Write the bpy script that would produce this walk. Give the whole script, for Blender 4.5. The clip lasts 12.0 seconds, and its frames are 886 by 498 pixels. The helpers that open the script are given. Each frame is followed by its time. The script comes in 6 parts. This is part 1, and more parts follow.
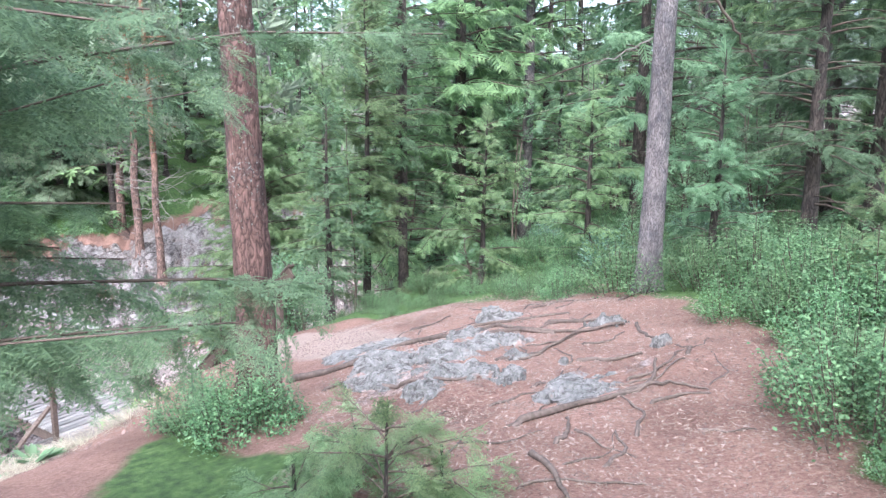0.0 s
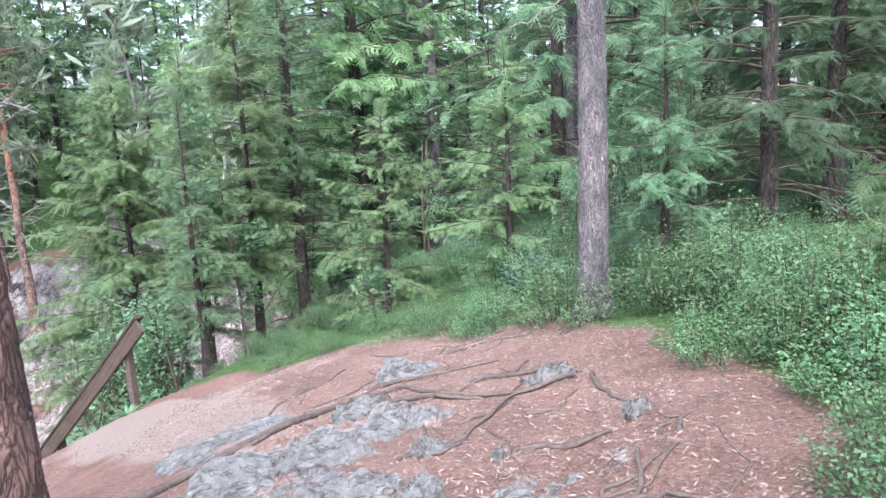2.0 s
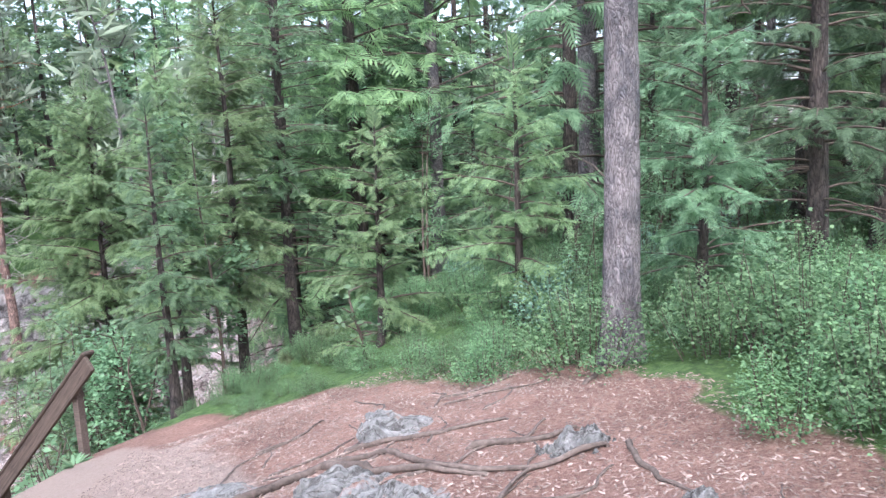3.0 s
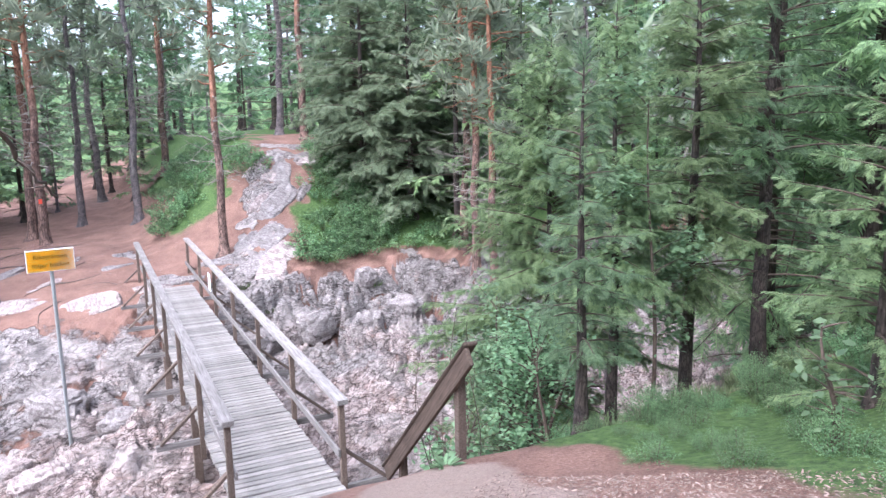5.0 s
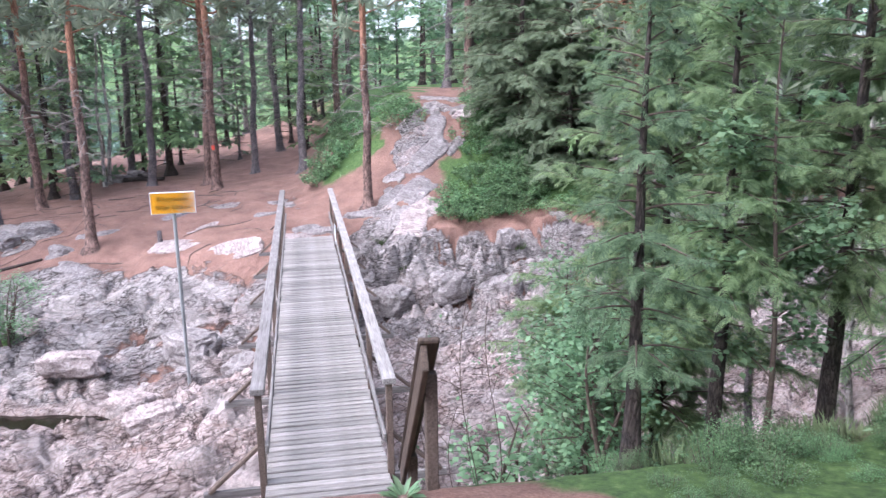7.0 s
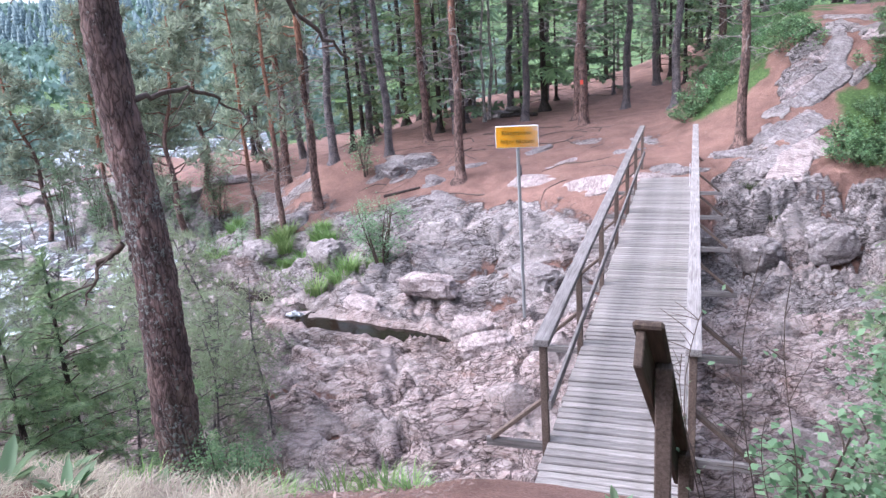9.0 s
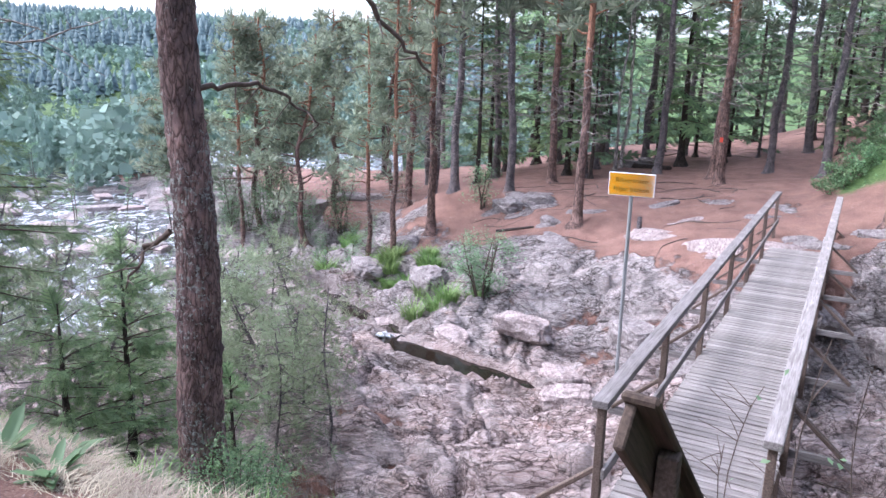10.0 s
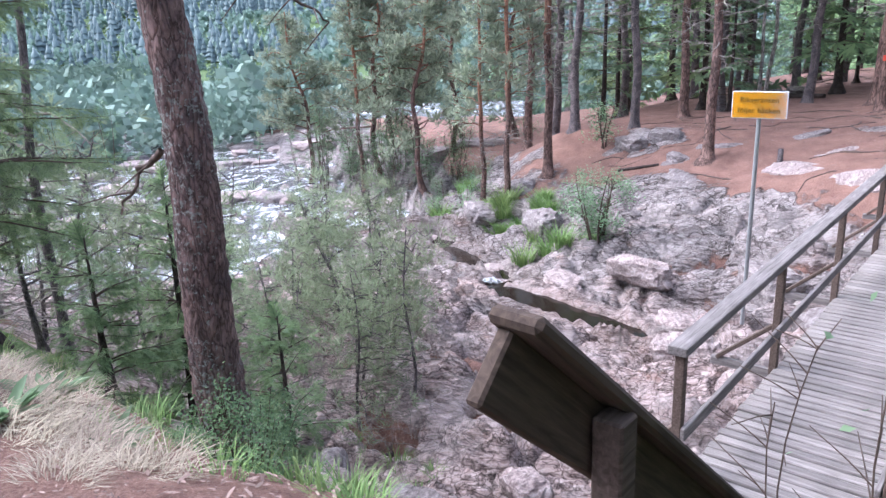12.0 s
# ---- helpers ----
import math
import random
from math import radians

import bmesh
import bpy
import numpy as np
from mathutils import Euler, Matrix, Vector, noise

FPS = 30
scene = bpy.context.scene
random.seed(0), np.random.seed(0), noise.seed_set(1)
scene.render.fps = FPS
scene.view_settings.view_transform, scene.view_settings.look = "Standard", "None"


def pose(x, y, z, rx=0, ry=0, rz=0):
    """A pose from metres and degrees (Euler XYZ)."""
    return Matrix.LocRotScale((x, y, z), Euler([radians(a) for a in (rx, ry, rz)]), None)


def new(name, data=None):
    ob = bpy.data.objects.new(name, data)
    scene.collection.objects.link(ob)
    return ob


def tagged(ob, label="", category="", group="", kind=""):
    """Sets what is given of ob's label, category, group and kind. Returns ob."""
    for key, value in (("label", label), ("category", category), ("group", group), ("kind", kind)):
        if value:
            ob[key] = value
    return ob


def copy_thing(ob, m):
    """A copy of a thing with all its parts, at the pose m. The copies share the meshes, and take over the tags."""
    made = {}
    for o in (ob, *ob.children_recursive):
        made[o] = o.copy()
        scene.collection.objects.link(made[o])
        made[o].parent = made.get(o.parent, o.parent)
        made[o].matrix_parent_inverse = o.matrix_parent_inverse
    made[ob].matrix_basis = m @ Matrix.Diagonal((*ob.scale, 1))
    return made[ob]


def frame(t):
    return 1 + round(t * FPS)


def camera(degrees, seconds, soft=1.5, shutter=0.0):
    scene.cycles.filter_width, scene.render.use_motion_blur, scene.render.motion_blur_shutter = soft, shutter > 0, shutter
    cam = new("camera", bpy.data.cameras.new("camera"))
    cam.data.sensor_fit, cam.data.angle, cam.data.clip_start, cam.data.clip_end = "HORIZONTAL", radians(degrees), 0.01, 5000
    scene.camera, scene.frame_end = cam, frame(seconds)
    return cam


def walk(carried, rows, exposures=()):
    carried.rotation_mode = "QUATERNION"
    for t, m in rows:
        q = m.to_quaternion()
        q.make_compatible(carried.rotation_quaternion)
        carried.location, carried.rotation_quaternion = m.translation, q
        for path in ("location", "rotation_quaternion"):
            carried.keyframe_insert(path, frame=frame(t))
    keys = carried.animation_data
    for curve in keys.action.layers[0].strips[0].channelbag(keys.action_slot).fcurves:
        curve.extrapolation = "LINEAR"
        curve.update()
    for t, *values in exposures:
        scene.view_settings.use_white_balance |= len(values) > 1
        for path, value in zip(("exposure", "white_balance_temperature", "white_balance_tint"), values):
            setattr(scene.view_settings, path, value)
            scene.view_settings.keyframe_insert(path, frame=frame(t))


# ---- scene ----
cam = camera(61.9, 12.0, soft=1.4, shutter=0.12)
METRES, EYE, TILT, LEAN, TURN = 10.0, 1.5, -11.0, -0.5, 0.0
ROWS = [
    (0.0, 0.0, 0.0, 0.0, -0.0, 0.0, -0.0),
    (0.5, 0.0077, 0.0465, 0.0129, -1.04, 0.62, 0.84),
    (1.0, 0.0134, 0.092, 0.019, -3.98, 1.66, 1.5),
    (1.5, 0.0203, 0.1345, 0.0208, -4.03, 0.97, 3.82),
    (2.0, 0.0306, 0.1817, 0.0201, -6.15, 0.05, 4.69),
    (2.5, 0.0378, 0.2291, 0.0195, -7.06, 2.03, 4.3),
    (4.5, 0.0606, 0.418, 0.0457, 18.38, -0.34, -1.4),
    (5.0, 0.0559, 0.4623, 0.0443, 30.62, 0.03, -3.95),
    (5.5, 0.0514, 0.527, 0.0338, 29.9, 1.26, -0.99),
    (6.0, 0.0683, 0.5778, 0.0463, 24.04, 1.1, -2.28),
    (6.5, 0.0728, 0.6217, 0.0473, 35.2, -1.14, -4.55),
    (7.0, 0.0759, 0.6613, 0.0554, 45.58, -4.44, -6.85),
    (7.5, 0.0823, 0.6947, 0.0583, 56.12, -7.0, -8.2),
    (9.5, 0.0216, 0.8057, 0.0548, 80.14, -12.78, -8.49),
    (10.0, 0.0085, 0.8362, 0.0518, 86.31, -11.69, -12.45),
    (10.5, -0.0126, 0.8517, 0.0506, 93.31, -13.0, -9.88),
    (11.0, -0.0325, 0.8766, 0.0466, 94.63, -12.8, -7.81),
    (11.5, -0.0486, 0.9065, 0.0365, 96.8, -14.98, -9.28),
    (12.0, -0.0739, 0.9188, 0.0248, 96.72, -17.35, -8.8),
]
walk(cam, [(t, pose(0, 0, EYE, TILT, LEAN, TURN) @ pose(METRES * x, METRES * y, METRES * z, 90 + pitch, roll, yaw)) for t, x, y, z, yaw, pitch, roll in ROWS],
     [(0, 2.46, 5600, 10), (2.5, 2.38, 5620, 11), (4.5, 2.22, 5640, 14), (7.0, 2.03, 5640, 17), (9.5, 1.88, 5620, 19), (12.0, 1.92, 5640, 18)])

# ---- light: an overcast summer sky ----
world = bpy.data.worlds.new("overcast_sky")
world.use_nodes = True
scene.world = world
wn = world.node_tree
sky = wn.nodes.new("ShaderNodeTexSky")
sky.sky_type = "NISHITA"
sky.sun_disc = False
sky.sun_elevation = radians(52)
sky.sun_rotation = radians(200)
sky.dust_density = 4.0
pale = wn.nodes.new("ShaderNodeHueSaturation")
pale.inputs["Saturation"].default_value = 0.55
wn.links.new(sky.outputs[0], pale.inputs["Color"])
wn.links.new(pale.outputs[0], wn.nodes["Background"].inputs["Color"])
wn.nodes["Background"].inputs["Strength"].default_value = 0.15
sun_data = bpy.data.lights.new("sun", "SUN")
sun_data.energy, sun_data.angle, sun_data.color = 0.8, radians(40), (1.0, 0.97, 0.93)
sun = new("sun", sun_data)
sun.matrix_world = pose(0, 0, 30, 38, 0, 20)


# ---- materials ----
def material(name, rough=0.8, metal=0.0):
    m = bpy.data.materials.new(name)
    m.use_nodes = True
    b = m.node_tree.nodes["Principled BSDF"]
    b.inputs["Roughness"].default_value = rough
    b.inputs["Metallic"].default_value = metal
    b.inputs["Specular IOR Level"].default_value = 0.3
    return m, m.node_tree.nodes, m.node_tree.links, b


def coords(nodes, links, scale=(1, 1, 1), space="Object"):
    c = nodes.new("ShaderNodeTexCoord")
    mp = nodes.new("ShaderNodeMapping")
    mp.inputs["Scale"].default_value = scale
    links.new(c.outputs[space], mp.inputs["Vector"])
    return mp.outputs[0]


def noise_tex(nodes, links, vec, scale, detail=4.0, rough=0.55, distort=0.0):
    n = nodes.new("ShaderNodeTexNoise")
    n.inputs["Scale"].default_value = scale
    n.inputs["Detail"].default_value = detail
    n.inputs["Roughness"].default_value = rough
    n.inputs["Distortion"].default_value = distort
    if vec is not None:
        links.new(vec, n.inputs["Vector"])
    return n.outputs["Fac"]


def ramp(nodes, links, fac, stops):
    r = nodes.new("ShaderNodeValToRGB")
    e = r.color_ramp.elements
    while len(e) < len(stops):
        e.new(0.5)
    for k, (p, c) in enumerate(stops):
        e[k].position = p
        e[k].color = (*c, 1) if len(c) == 3 else c
    links.new(fac, r.inputs["Fac"])
    return r.outputs["Color"]


def mix(nodes, links, fac, a, b, blend="MIX"):
    m = nodes.new("ShaderNodeMix")
    m.data_type, m.blend_type = "RGBA", blend
    for sock, v in ((m.inputs["Factor"], fac), (m.inputs["A"], a), (m.inputs["B"], b)):
        if isinstance(v, (int, float)):
            sock.default_value = v
        elif isinstance(v, tuple):
            sock.default_value = (*v, 1)
        else:
            links.new(v, sock)
    return m.outputs["Result"]


def math_node(nodes, links, op, a, b=0.0):
    m = nodes.new("ShaderNodeMath")
    m.operation = op
    for sock, v in ((m.inputs[0], a), (m.inputs[1], b)):
        if isinstance(v, (int, float)):
            sock.default_value = v
        else:
            links.new(v, sock)
    return m.outputs[0]


def bump(nodes, links, bsdf, height, strength=0.5, dist=0.02):
    b = nodes.new("ShaderNodeBump")
    b.inputs["Strength"].default_value = strength
    b.inputs["Distance"].default_value = dist
    links.new(height, b.inputs["Height"])
    links.new(b.outputs[0], bsdf.inputs["Normal"])


def leaf_material(name, dark, light, rough=0.55, translucent=0.5):
    m, n, l, b = material(name, rough)
    info = n.new("ShaderNodeObjectInfo")
    geo = n.new("ShaderNodeNewGeometry")
    vec = coords(n, l)
    clump = noise_tex(n, l, vec, 2.2, 2)
    f = math_node(n, l, "ADD", math_node(n, l, "MULTIPLY", geo.outputs["Random Per Island"], 0.5), math_node(n, l, "MULTIPLY", clump, 0.5))
    col = ramp(n, l, f, [(0.2, dark), (0.75, light)])
    hs = n.new("ShaderNodeHueSaturation")
    l.new(col, hs.inputs["Color"])
    hs.inputs["Saturation"].default_value = 0.8
    l.new(math_node(n, l, "ADD", math_node(n, l, "MULTIPLY", info.outputs["Random"], 0.5), 0.8), hs.inputs["Value"])
    l.new(math_node(n, l, "ADD", math_node(n, l, "MULTIPLY", info.outputs["Random"], 0.03), 0.485), hs.inputs["Hue"])
    l.new(hs.outputs[0], b.inputs["Base Color"])
    tr = n.new("ShaderNodeBsdfTranslucent")
    l.new(hs.outputs[0], tr.inputs["Color"])
    mx = n.new("ShaderNodeMixShader")
    mx.inputs[0].default_value = translucent
    l.new(b.outputs[0], mx.inputs[1])
    l.new(tr.outputs[0], mx.inputs[2])
    l.new(mx.outputs[0], n["Material Output"].inputs["Surface"])
    return m


def bark_material(name, low, high, plate, lichen=0.0, upper=None, change=6.0):
    m, n, l, b = material(name, 0.9)
    vec = coords(n, l, (1, 1, 0.28))
    v = n.new("ShaderNodeTexVoronoi")
    v.feature = "DISTANCE_TO_EDGE"
    v.inputs["Scale"].default_value = plate
    warp = n.new("ShaderNodeTexNoise")
    warp.inputs["Scale"].default_value = 9
    l.new(vec, warp.inputs["Vector"])
    warp.inputs["Detail"].default_value = 5
    l.new(mix(n, l, 0.22, vec, warp.outputs["Color"], "ADD"), v.inputs["Vector"])
    fine = noise_tex(n, l, vec, 45, 6, 0.7)
    big = noise_tex(n, l, coords(n, l), 3.0, 3)
    crack = ramp(n, l, v.outputs["Distance"], [(0.0, (0.32, 0.29, 0.28)), (0.11, (0.85, 0.84, 0.84)), (0.35, (1.1, 1.07, 1.07))])
    body = ramp(n, l, math_node(n, l, "ADD", math_node(n, l, "MULTIPLY", fine, 0.7), math_node(n, l, "MULTIPLY", big, 0.35)), [(0.3, low), (0.72, high)])
    blotch = ramp(n, l, noise_tex(n, l, coords(n, l, (1, 1, 0.6)), 7, 5, 0.65), [(0.38, (0.55, 0.56, 0.6)), (0.5, (0.95, 0.9, 0.9)), (0.62, (1.3, 1.22, 1.2))])
    body = mix(n, l, 0.9, body, blotch, "MULTIPLY")
    if upper:
        sep = n.new("ShaderNodeSeparateXYZ")
        l.new(coords(n, l), sep.inputs[0])
        h = math_node(n, l, "ADD", math_node(n, l, "MULTIPLY", big, 1.5), math_node(n, l, "SUBTRACT", sep.outputs["Z"], change))
        up = ramp(n, l, math_node(n, l, "MULTIPLY", h, 0.5), [(0.0, (0, 0, 0)), (1.0, (1, 1, 1))])
        body = mix(n, l, up, body, mix(n, l, fine, tuple(c * 0.6 for c in upper), upper))
    col = mix(n, l, 1.0, body, crack, "MULTIPLY")
    if lichen:
        spread = math_node(n, l, "MULTIPLY", math_node(n, l, "SUBTRACT", noise_tex(n, l, coords(n, l, (1, 1, 0.5)), 2.6, 3), 0.5), 0.7)
        spots = ramp(n, l, math_node(n, l, "ADD", noise_tex(n, l, coords(n, l), 34, 5, 0.7), spread), [(0.66 - lichen, (0, 0, 0)), (0.72 - lichen, (0.85, 0.85, 0.85))])
        col = mix(n, l, spots, col, (0.27, 0.29, 0.27))
    l.new(col, b.inputs["Base Color"])
    bump(n, l, b, math_node(n, l, "ADD", v.outputs["Distance"], math_node(n, l, "MULTIPLY", fine, 0.25)), 0.9, 0.03)
    return m


def wood_material(name, low, high, axis=(3, 60, 60)):
    m, n, l, b = material(name, 0.85)
    info = n.new("ShaderNodeObjectInfo")
    vec = coords(n, l, axis)
    grain = noise_tex(n, l, vec, 1.0, 6, 0.65, 0.6)
    stain = noise_tex(n, l, coords(n, l), 2.5, 4)
    col = ramp(n, l, grain, [(0.32, low), (0.7, high)])
    hs = n.new("ShaderNodeHueSaturation")
    l.new(mix(n, l, 0.5, col, ramp(n, l, stain, [(0.3, (0.45, 0.43, 0.4)), (0.65, (1, 1, 1))]), "MULTIPLY"), hs.inputs["Color"])
    l.new(math_node(n, l, "ADD", math_node(n, l, "MULTIPLY", info.outputs["Random"], 0.45), 0.78), hs.inputs["Value"])
    l.new(hs.outputs[0], b.inputs["Base Color"])
    bump(n, l, b, grain, 0.5, 0.006)
    return m


def plain_material(name, low, high, scale=20, rough=0.8, metal=0.0, strength=0.3, dist=0.01):
    m, n, l, b = material(name, rough, metal)
    vec = coords(n, l)
    f = math_node(n, l, "ADD", math_node(n, l, "MULTIPLY", noise_tex(n, l, vec, scale, 5), 0.6), math_node(n, l, "MULTIPLY", noise_tex(n, l, vec, scale * 0.12, 3), 0.4))
    l.new(ramp(n, l, f, [(0.32, low), (0.68, high)]), b.inputs["Base Color"])
    bump(n, l, b, f, strength, dist)
    return m


def rock_colour(n, l, space="Object"):
    vec = coords(n, l, (1, 1, 1), space)
    lay = coords(n, l, (2.4, 0.7, 3.0), space)
    big = noise_tex(n, l, vec, 0.55, 5, 0.6)
    strata = noise_tex(n, l, lay, 3.2, 8, 0.68, 1.4)
    fine = noise_tex(n, l, vec, 26, 6, 0.7)
    warm = ramp(n, l, strata, [(0.30, (0.10, 0.074, 0.068)), (0.40, (0.33, 0.25, 0.235)), (0.52, (0.51, 0.41, 0.39)), (0.68, (0.68, 0.595, 0.575))])
    cold = ramp(n, l, strata, [(0.28, (0.085, 0.08, 0.078)), (0.45, (0.22, 0.21, 0.21)), (0.6, (0.34, 0.33, 0.33)), (0.75, (0.48, 0.47, 0.46))])
    rust = ramp(n, l, noise_tex(n, l, lay, 1.1, 6, 0.7), [(0.55, (0, 0, 0)), (0.72, (1, 1, 1))])
    return vec, big, strata, fine, warm, cold, rust


def rock_material(name, grey, tone=1.0):
    m, n, l, b = material(name, 0.82)
    vec, big, strata, fine, warm, cold, rust = rock_colour(n, l)
    col = mix(n, l, grey, warm, cold)
    col = mix(n, l, ramp(n, l, noise_tex(n, l, vec, 9, 5, 0.65), [(0.60, (0, 0, 0)), (0.70, (0.5, 0.5, 0.5))]), col, (0.40, 0.40, 0.38))
    col = mix(n, l, 0.75, col, ramp(n, l, fine, [(0.36, (0.36, 0.35, 0.35)), (0.62, (0.9, 0.9, 0.9))]), "MULTIPLY")
    col = mix(n, l, 1.0, col, (tone, tone, tone), "MULTIPLY")
    l.new(col, b.inputs["Base Color"])
    bump(n, l, b, math_node(n, l, "ADD", strata, math_node(n, l, "MULTIPLY", fine, 0.3)), 0.8, 0.05)
    return m


def terrain_material():
    m, n, l, b = material("forest_ground", 0.88)
    cover = n.new("ShaderNodeVertexColor")
    cover.layer_name = "cover"
    sep = n.new("ShaderNodeSeparateColor")
    l.new(cover.outputs["Color"], sep.inputs["Color"])
    vec, big, strata, fine, warm, cold, rust = rock_colour(n, l)
    edge = noise_tex(n, l, vec, 4.0, 6, 0.65)
    dot = n.new("ShaderNodeVectorMath")
    dot.operation = "DOT_PRODUCT"
    l.new(vec, dot.inputs[0])
    dot.inputs[1].default_value = (-0.838, 0.546, 0)
    across = math_node(n, l, "MULTIPLY", math_node(n, l, "SUBTRACT", dot.outputs["Value"], 9.9), 0.05)
    grey = ramp(n, l, math_node(n, l, "ADD", across, math_node(n, l, "MULTIPLY", math_node(n, l, "SUBTRACT", big, 0.5), 1.1)), [(0.33, (0.06, 0.06, 0.06)), (0.50, (0.7, 0.7, 0.7))])
    rockcol = mix(n, l, grey, warm, cold)
    rockcol = mix(n, l, math_node(n, l, "MULTIPLY", rust, 0.45), rockcol, (0.30, 0.13, 0.07))
    lichen = ramp(n, l, noise_tex(n, l, vec, 7, 6, 0.75), [(0.60, (0, 0, 0)), (0.70, (0.6, 0.6, 0.6))])
    rockcol = mix(n, l, lichen, rockcol, (0.50, 0.48, 0.46))
    cr = n.new("ShaderNodeTexVoronoi")
    cr.feature = "DISTANCE_TO_EDGE"
    cr.inputs["Scale"].default_value = 1.1
    wob = n.new("ShaderNodeTexNoise")
    wob.inputs["Scale"].default_value = 2.6
    wob.inputs["Detail"].default_value = 5
    l.new(vec, wob.inputs["Vector"])
    l.new(mix(n, l, 0.8, coords(n, l, (1.9, 0.8, 2.2)), wob.outputs["Color"], "ADD"), cr.inputs["Vector"])
    crack = ramp(n, l, cr.outputs["Distance"], [(0.0, (0.22, 0.20, 0.19)), (0.035, (1, 1, 1))])
    seam_f = noise_tex(n, l, coords(n, l, (1.5, 0.5, 1.6)), 1.5, 7, 0.62, 1.8)
    seam = ramp(n, l, math_node(n, l, "ABSOLUTE", math_node(n, l, "SUBTRACT", seam_f, 0.5)), [(0.0, (0.16, 0.14, 0.13)), (0.022, (1, 1, 1))])
    rockcol = mix(n, l, 0.8, rockcol, crack, "MULTIPLY")
    rockcol = mix(n, l, 0.8, rockcol, seam, "MULTIPLY")
    fl = n.new("ShaderNodeTexVoronoi")
    fl.feature = "DISTANCE_TO_EDGE"
    fl.inputs["Scale"].default_value = 3.6
    l.new(mix(n, l, 0.35, coords(n, l, (2.6, 0.9, 2.6)), wob.outputs["Color"], "ADD"), fl.inputs["Vector"])
    flake = ramp(n, l, fl.outputs["Distance"], [(0.0, (0.25, 0.21, 0.19)), (0.07, (1, 1, 1)), (0.3, (1.15, 1.13, 1.12))])
    rockcol = mix(n, l, ramp(n, l, noise_tex(n, l, vec, 1.1, 4), [(0.38, (0.15, 0.15, 0.15)), (0.6, (0.85, 0.85, 0.85))]), rockcol, flake, "MULTIPLY")
    pale = ramp(n, l, noise_tex(n, l, vec, 0.75, 6, 0.65), [(0.5, (0, 0, 0)), (0.62, (0.55, 0.55, 0.55))])
    rockcol = mix(n, l, pale, rockcol, (0.52, 0.46, 0.445))
    patchy = ramp(n, l, noise_tex(n, l, vec, 0.9, 4), [(0.4, (0.1, 0.1, 0.1)), (0.62, (0.6, 0.6, 0.6))])
    rockcol = mix(n, l, patchy, rockcol, ramp(n, l, fine, [(0.36, (0.40, 0.39, 0.38)), (0.6, (1, 1, 1))]), "MULTIPLY")
    litter_f = noise_tex(n, l, coords(n, l, (1.0, 1.6, 1)), 38, 7, 0.75, 0.8)
    litter = ramp(n, l, litter_f, [(0.28, (0.105, 0.06, 0.048)), (0.48, (0.25, 0.14, 0.11)), (0.64, (0.37, 0.235, 0.195)), (0.8, (0.52, 0.41, 0.36))])
    litter = mix(n, l, 0.68, litter, ramp(n, l, noise_tex(n, l, vec, 1.3, 6, 0.65), [(0.32, (0.42, 0.38, 0.36)), (0.62, (1.0, 1.0, 1.0))]), "MULTIPLY")
    moss_f = noise_tex(n, l, vec, 14, 6, 0.7)
    moss = ramp(n, l, moss_f, [(0.3, (0.03, 0.055, 0.02)), (0.55, (0.08, 0.14, 0.04)), (0.75, (0.17, 0.22, 0.08))])

    def sharp(mask, lo=0.42, hi=0.58):
        return ramp(n, l, math_node(n, l, "ADD", mask, math_node(n, l, "MULTIPLY", math_node(n, l, "SUBTRACT", edge, 0.5), 0.9)), [(lo, (0, 0, 0)), (hi, (1, 1, 1))])
    col = mix(n, l, sharp(sep.outputs["Green"], 0.35, 0.65), litter, moss)
    soil = ramp(n, l, litter_f, [(0.3, (0.23, 0.165, 0.14)), (0.7, (0.38, 0.29, 0.25))])
    col = mix(n, l, sharp(cover.outputs["Alpha"], 0.3, 0.7), col, soil)
    rk = sharp(sep.outputs["Red"])
    col = mix(n, l, rk, col, rockcol)
    col = mix(n, l, sharp(sep.outputs["Blue"], 0.4, 0.6), col, mix(n, l, 0.25, rockcol, (0.14, 0.09, 0.065)))
    l.new(col, b.inputs["Base Color"])
    h = mix(n, l, rk, math_node(n, l, "MULTIPLY", litter_f, 0.35), math_node(n, l, "ADD", math_node(n, l, "ADD", math_node(n, l, "MULTIPLY", strata, 1.3), math_node(n, l, "MULTIPLY", seam, 0.35)), math_node(n, l, "MULTIPLY", fine, 0.35)))
    bump(n, l, b, h, 1.0, 0.085)
    return m


def water_material():
    m, n, l, b = material("stream_water", 0.06)
    b.inputs["Base Color"].default_value = (0.012, 0.008, 0.005, 1)
    b.inputs["Specular IOR Level"].default_value = 0.5
    b.inputs["IOR"].default_value = 1.33
    f = noise_tex(n, l, coords(n, l), 5, 4)
    bump(n, l, b, f, 0.2, 0.03)
    return m


def rapids_material():
    m, n, l, b = material("rapids_water", 0.12)
    b.inputs["IOR"].default_value = 1.33
    vec = coords(n, l)
    # white-blue streaks: foam, with bright sky reflection put into the colour too
    foam_glint = ramp(n, l, noise_tex(n, l, coords(n, l, (1.0, 1.9, 1.0)), 0.9, 7, 0.7, 0.8), [(0.50, (0.03, 0.03, 0.03)), (0.61, (1, 1, 1))])
    l.new(mix(n, l, foam_glint, (0.05, 0.045, 0.04), (0.66, 0.71, 0.77)), b.inputs["Base Color"])
    bump(n, l, b, noise_tex(n, l, vec, 4, 5), 0.7, 0.08)
    return m


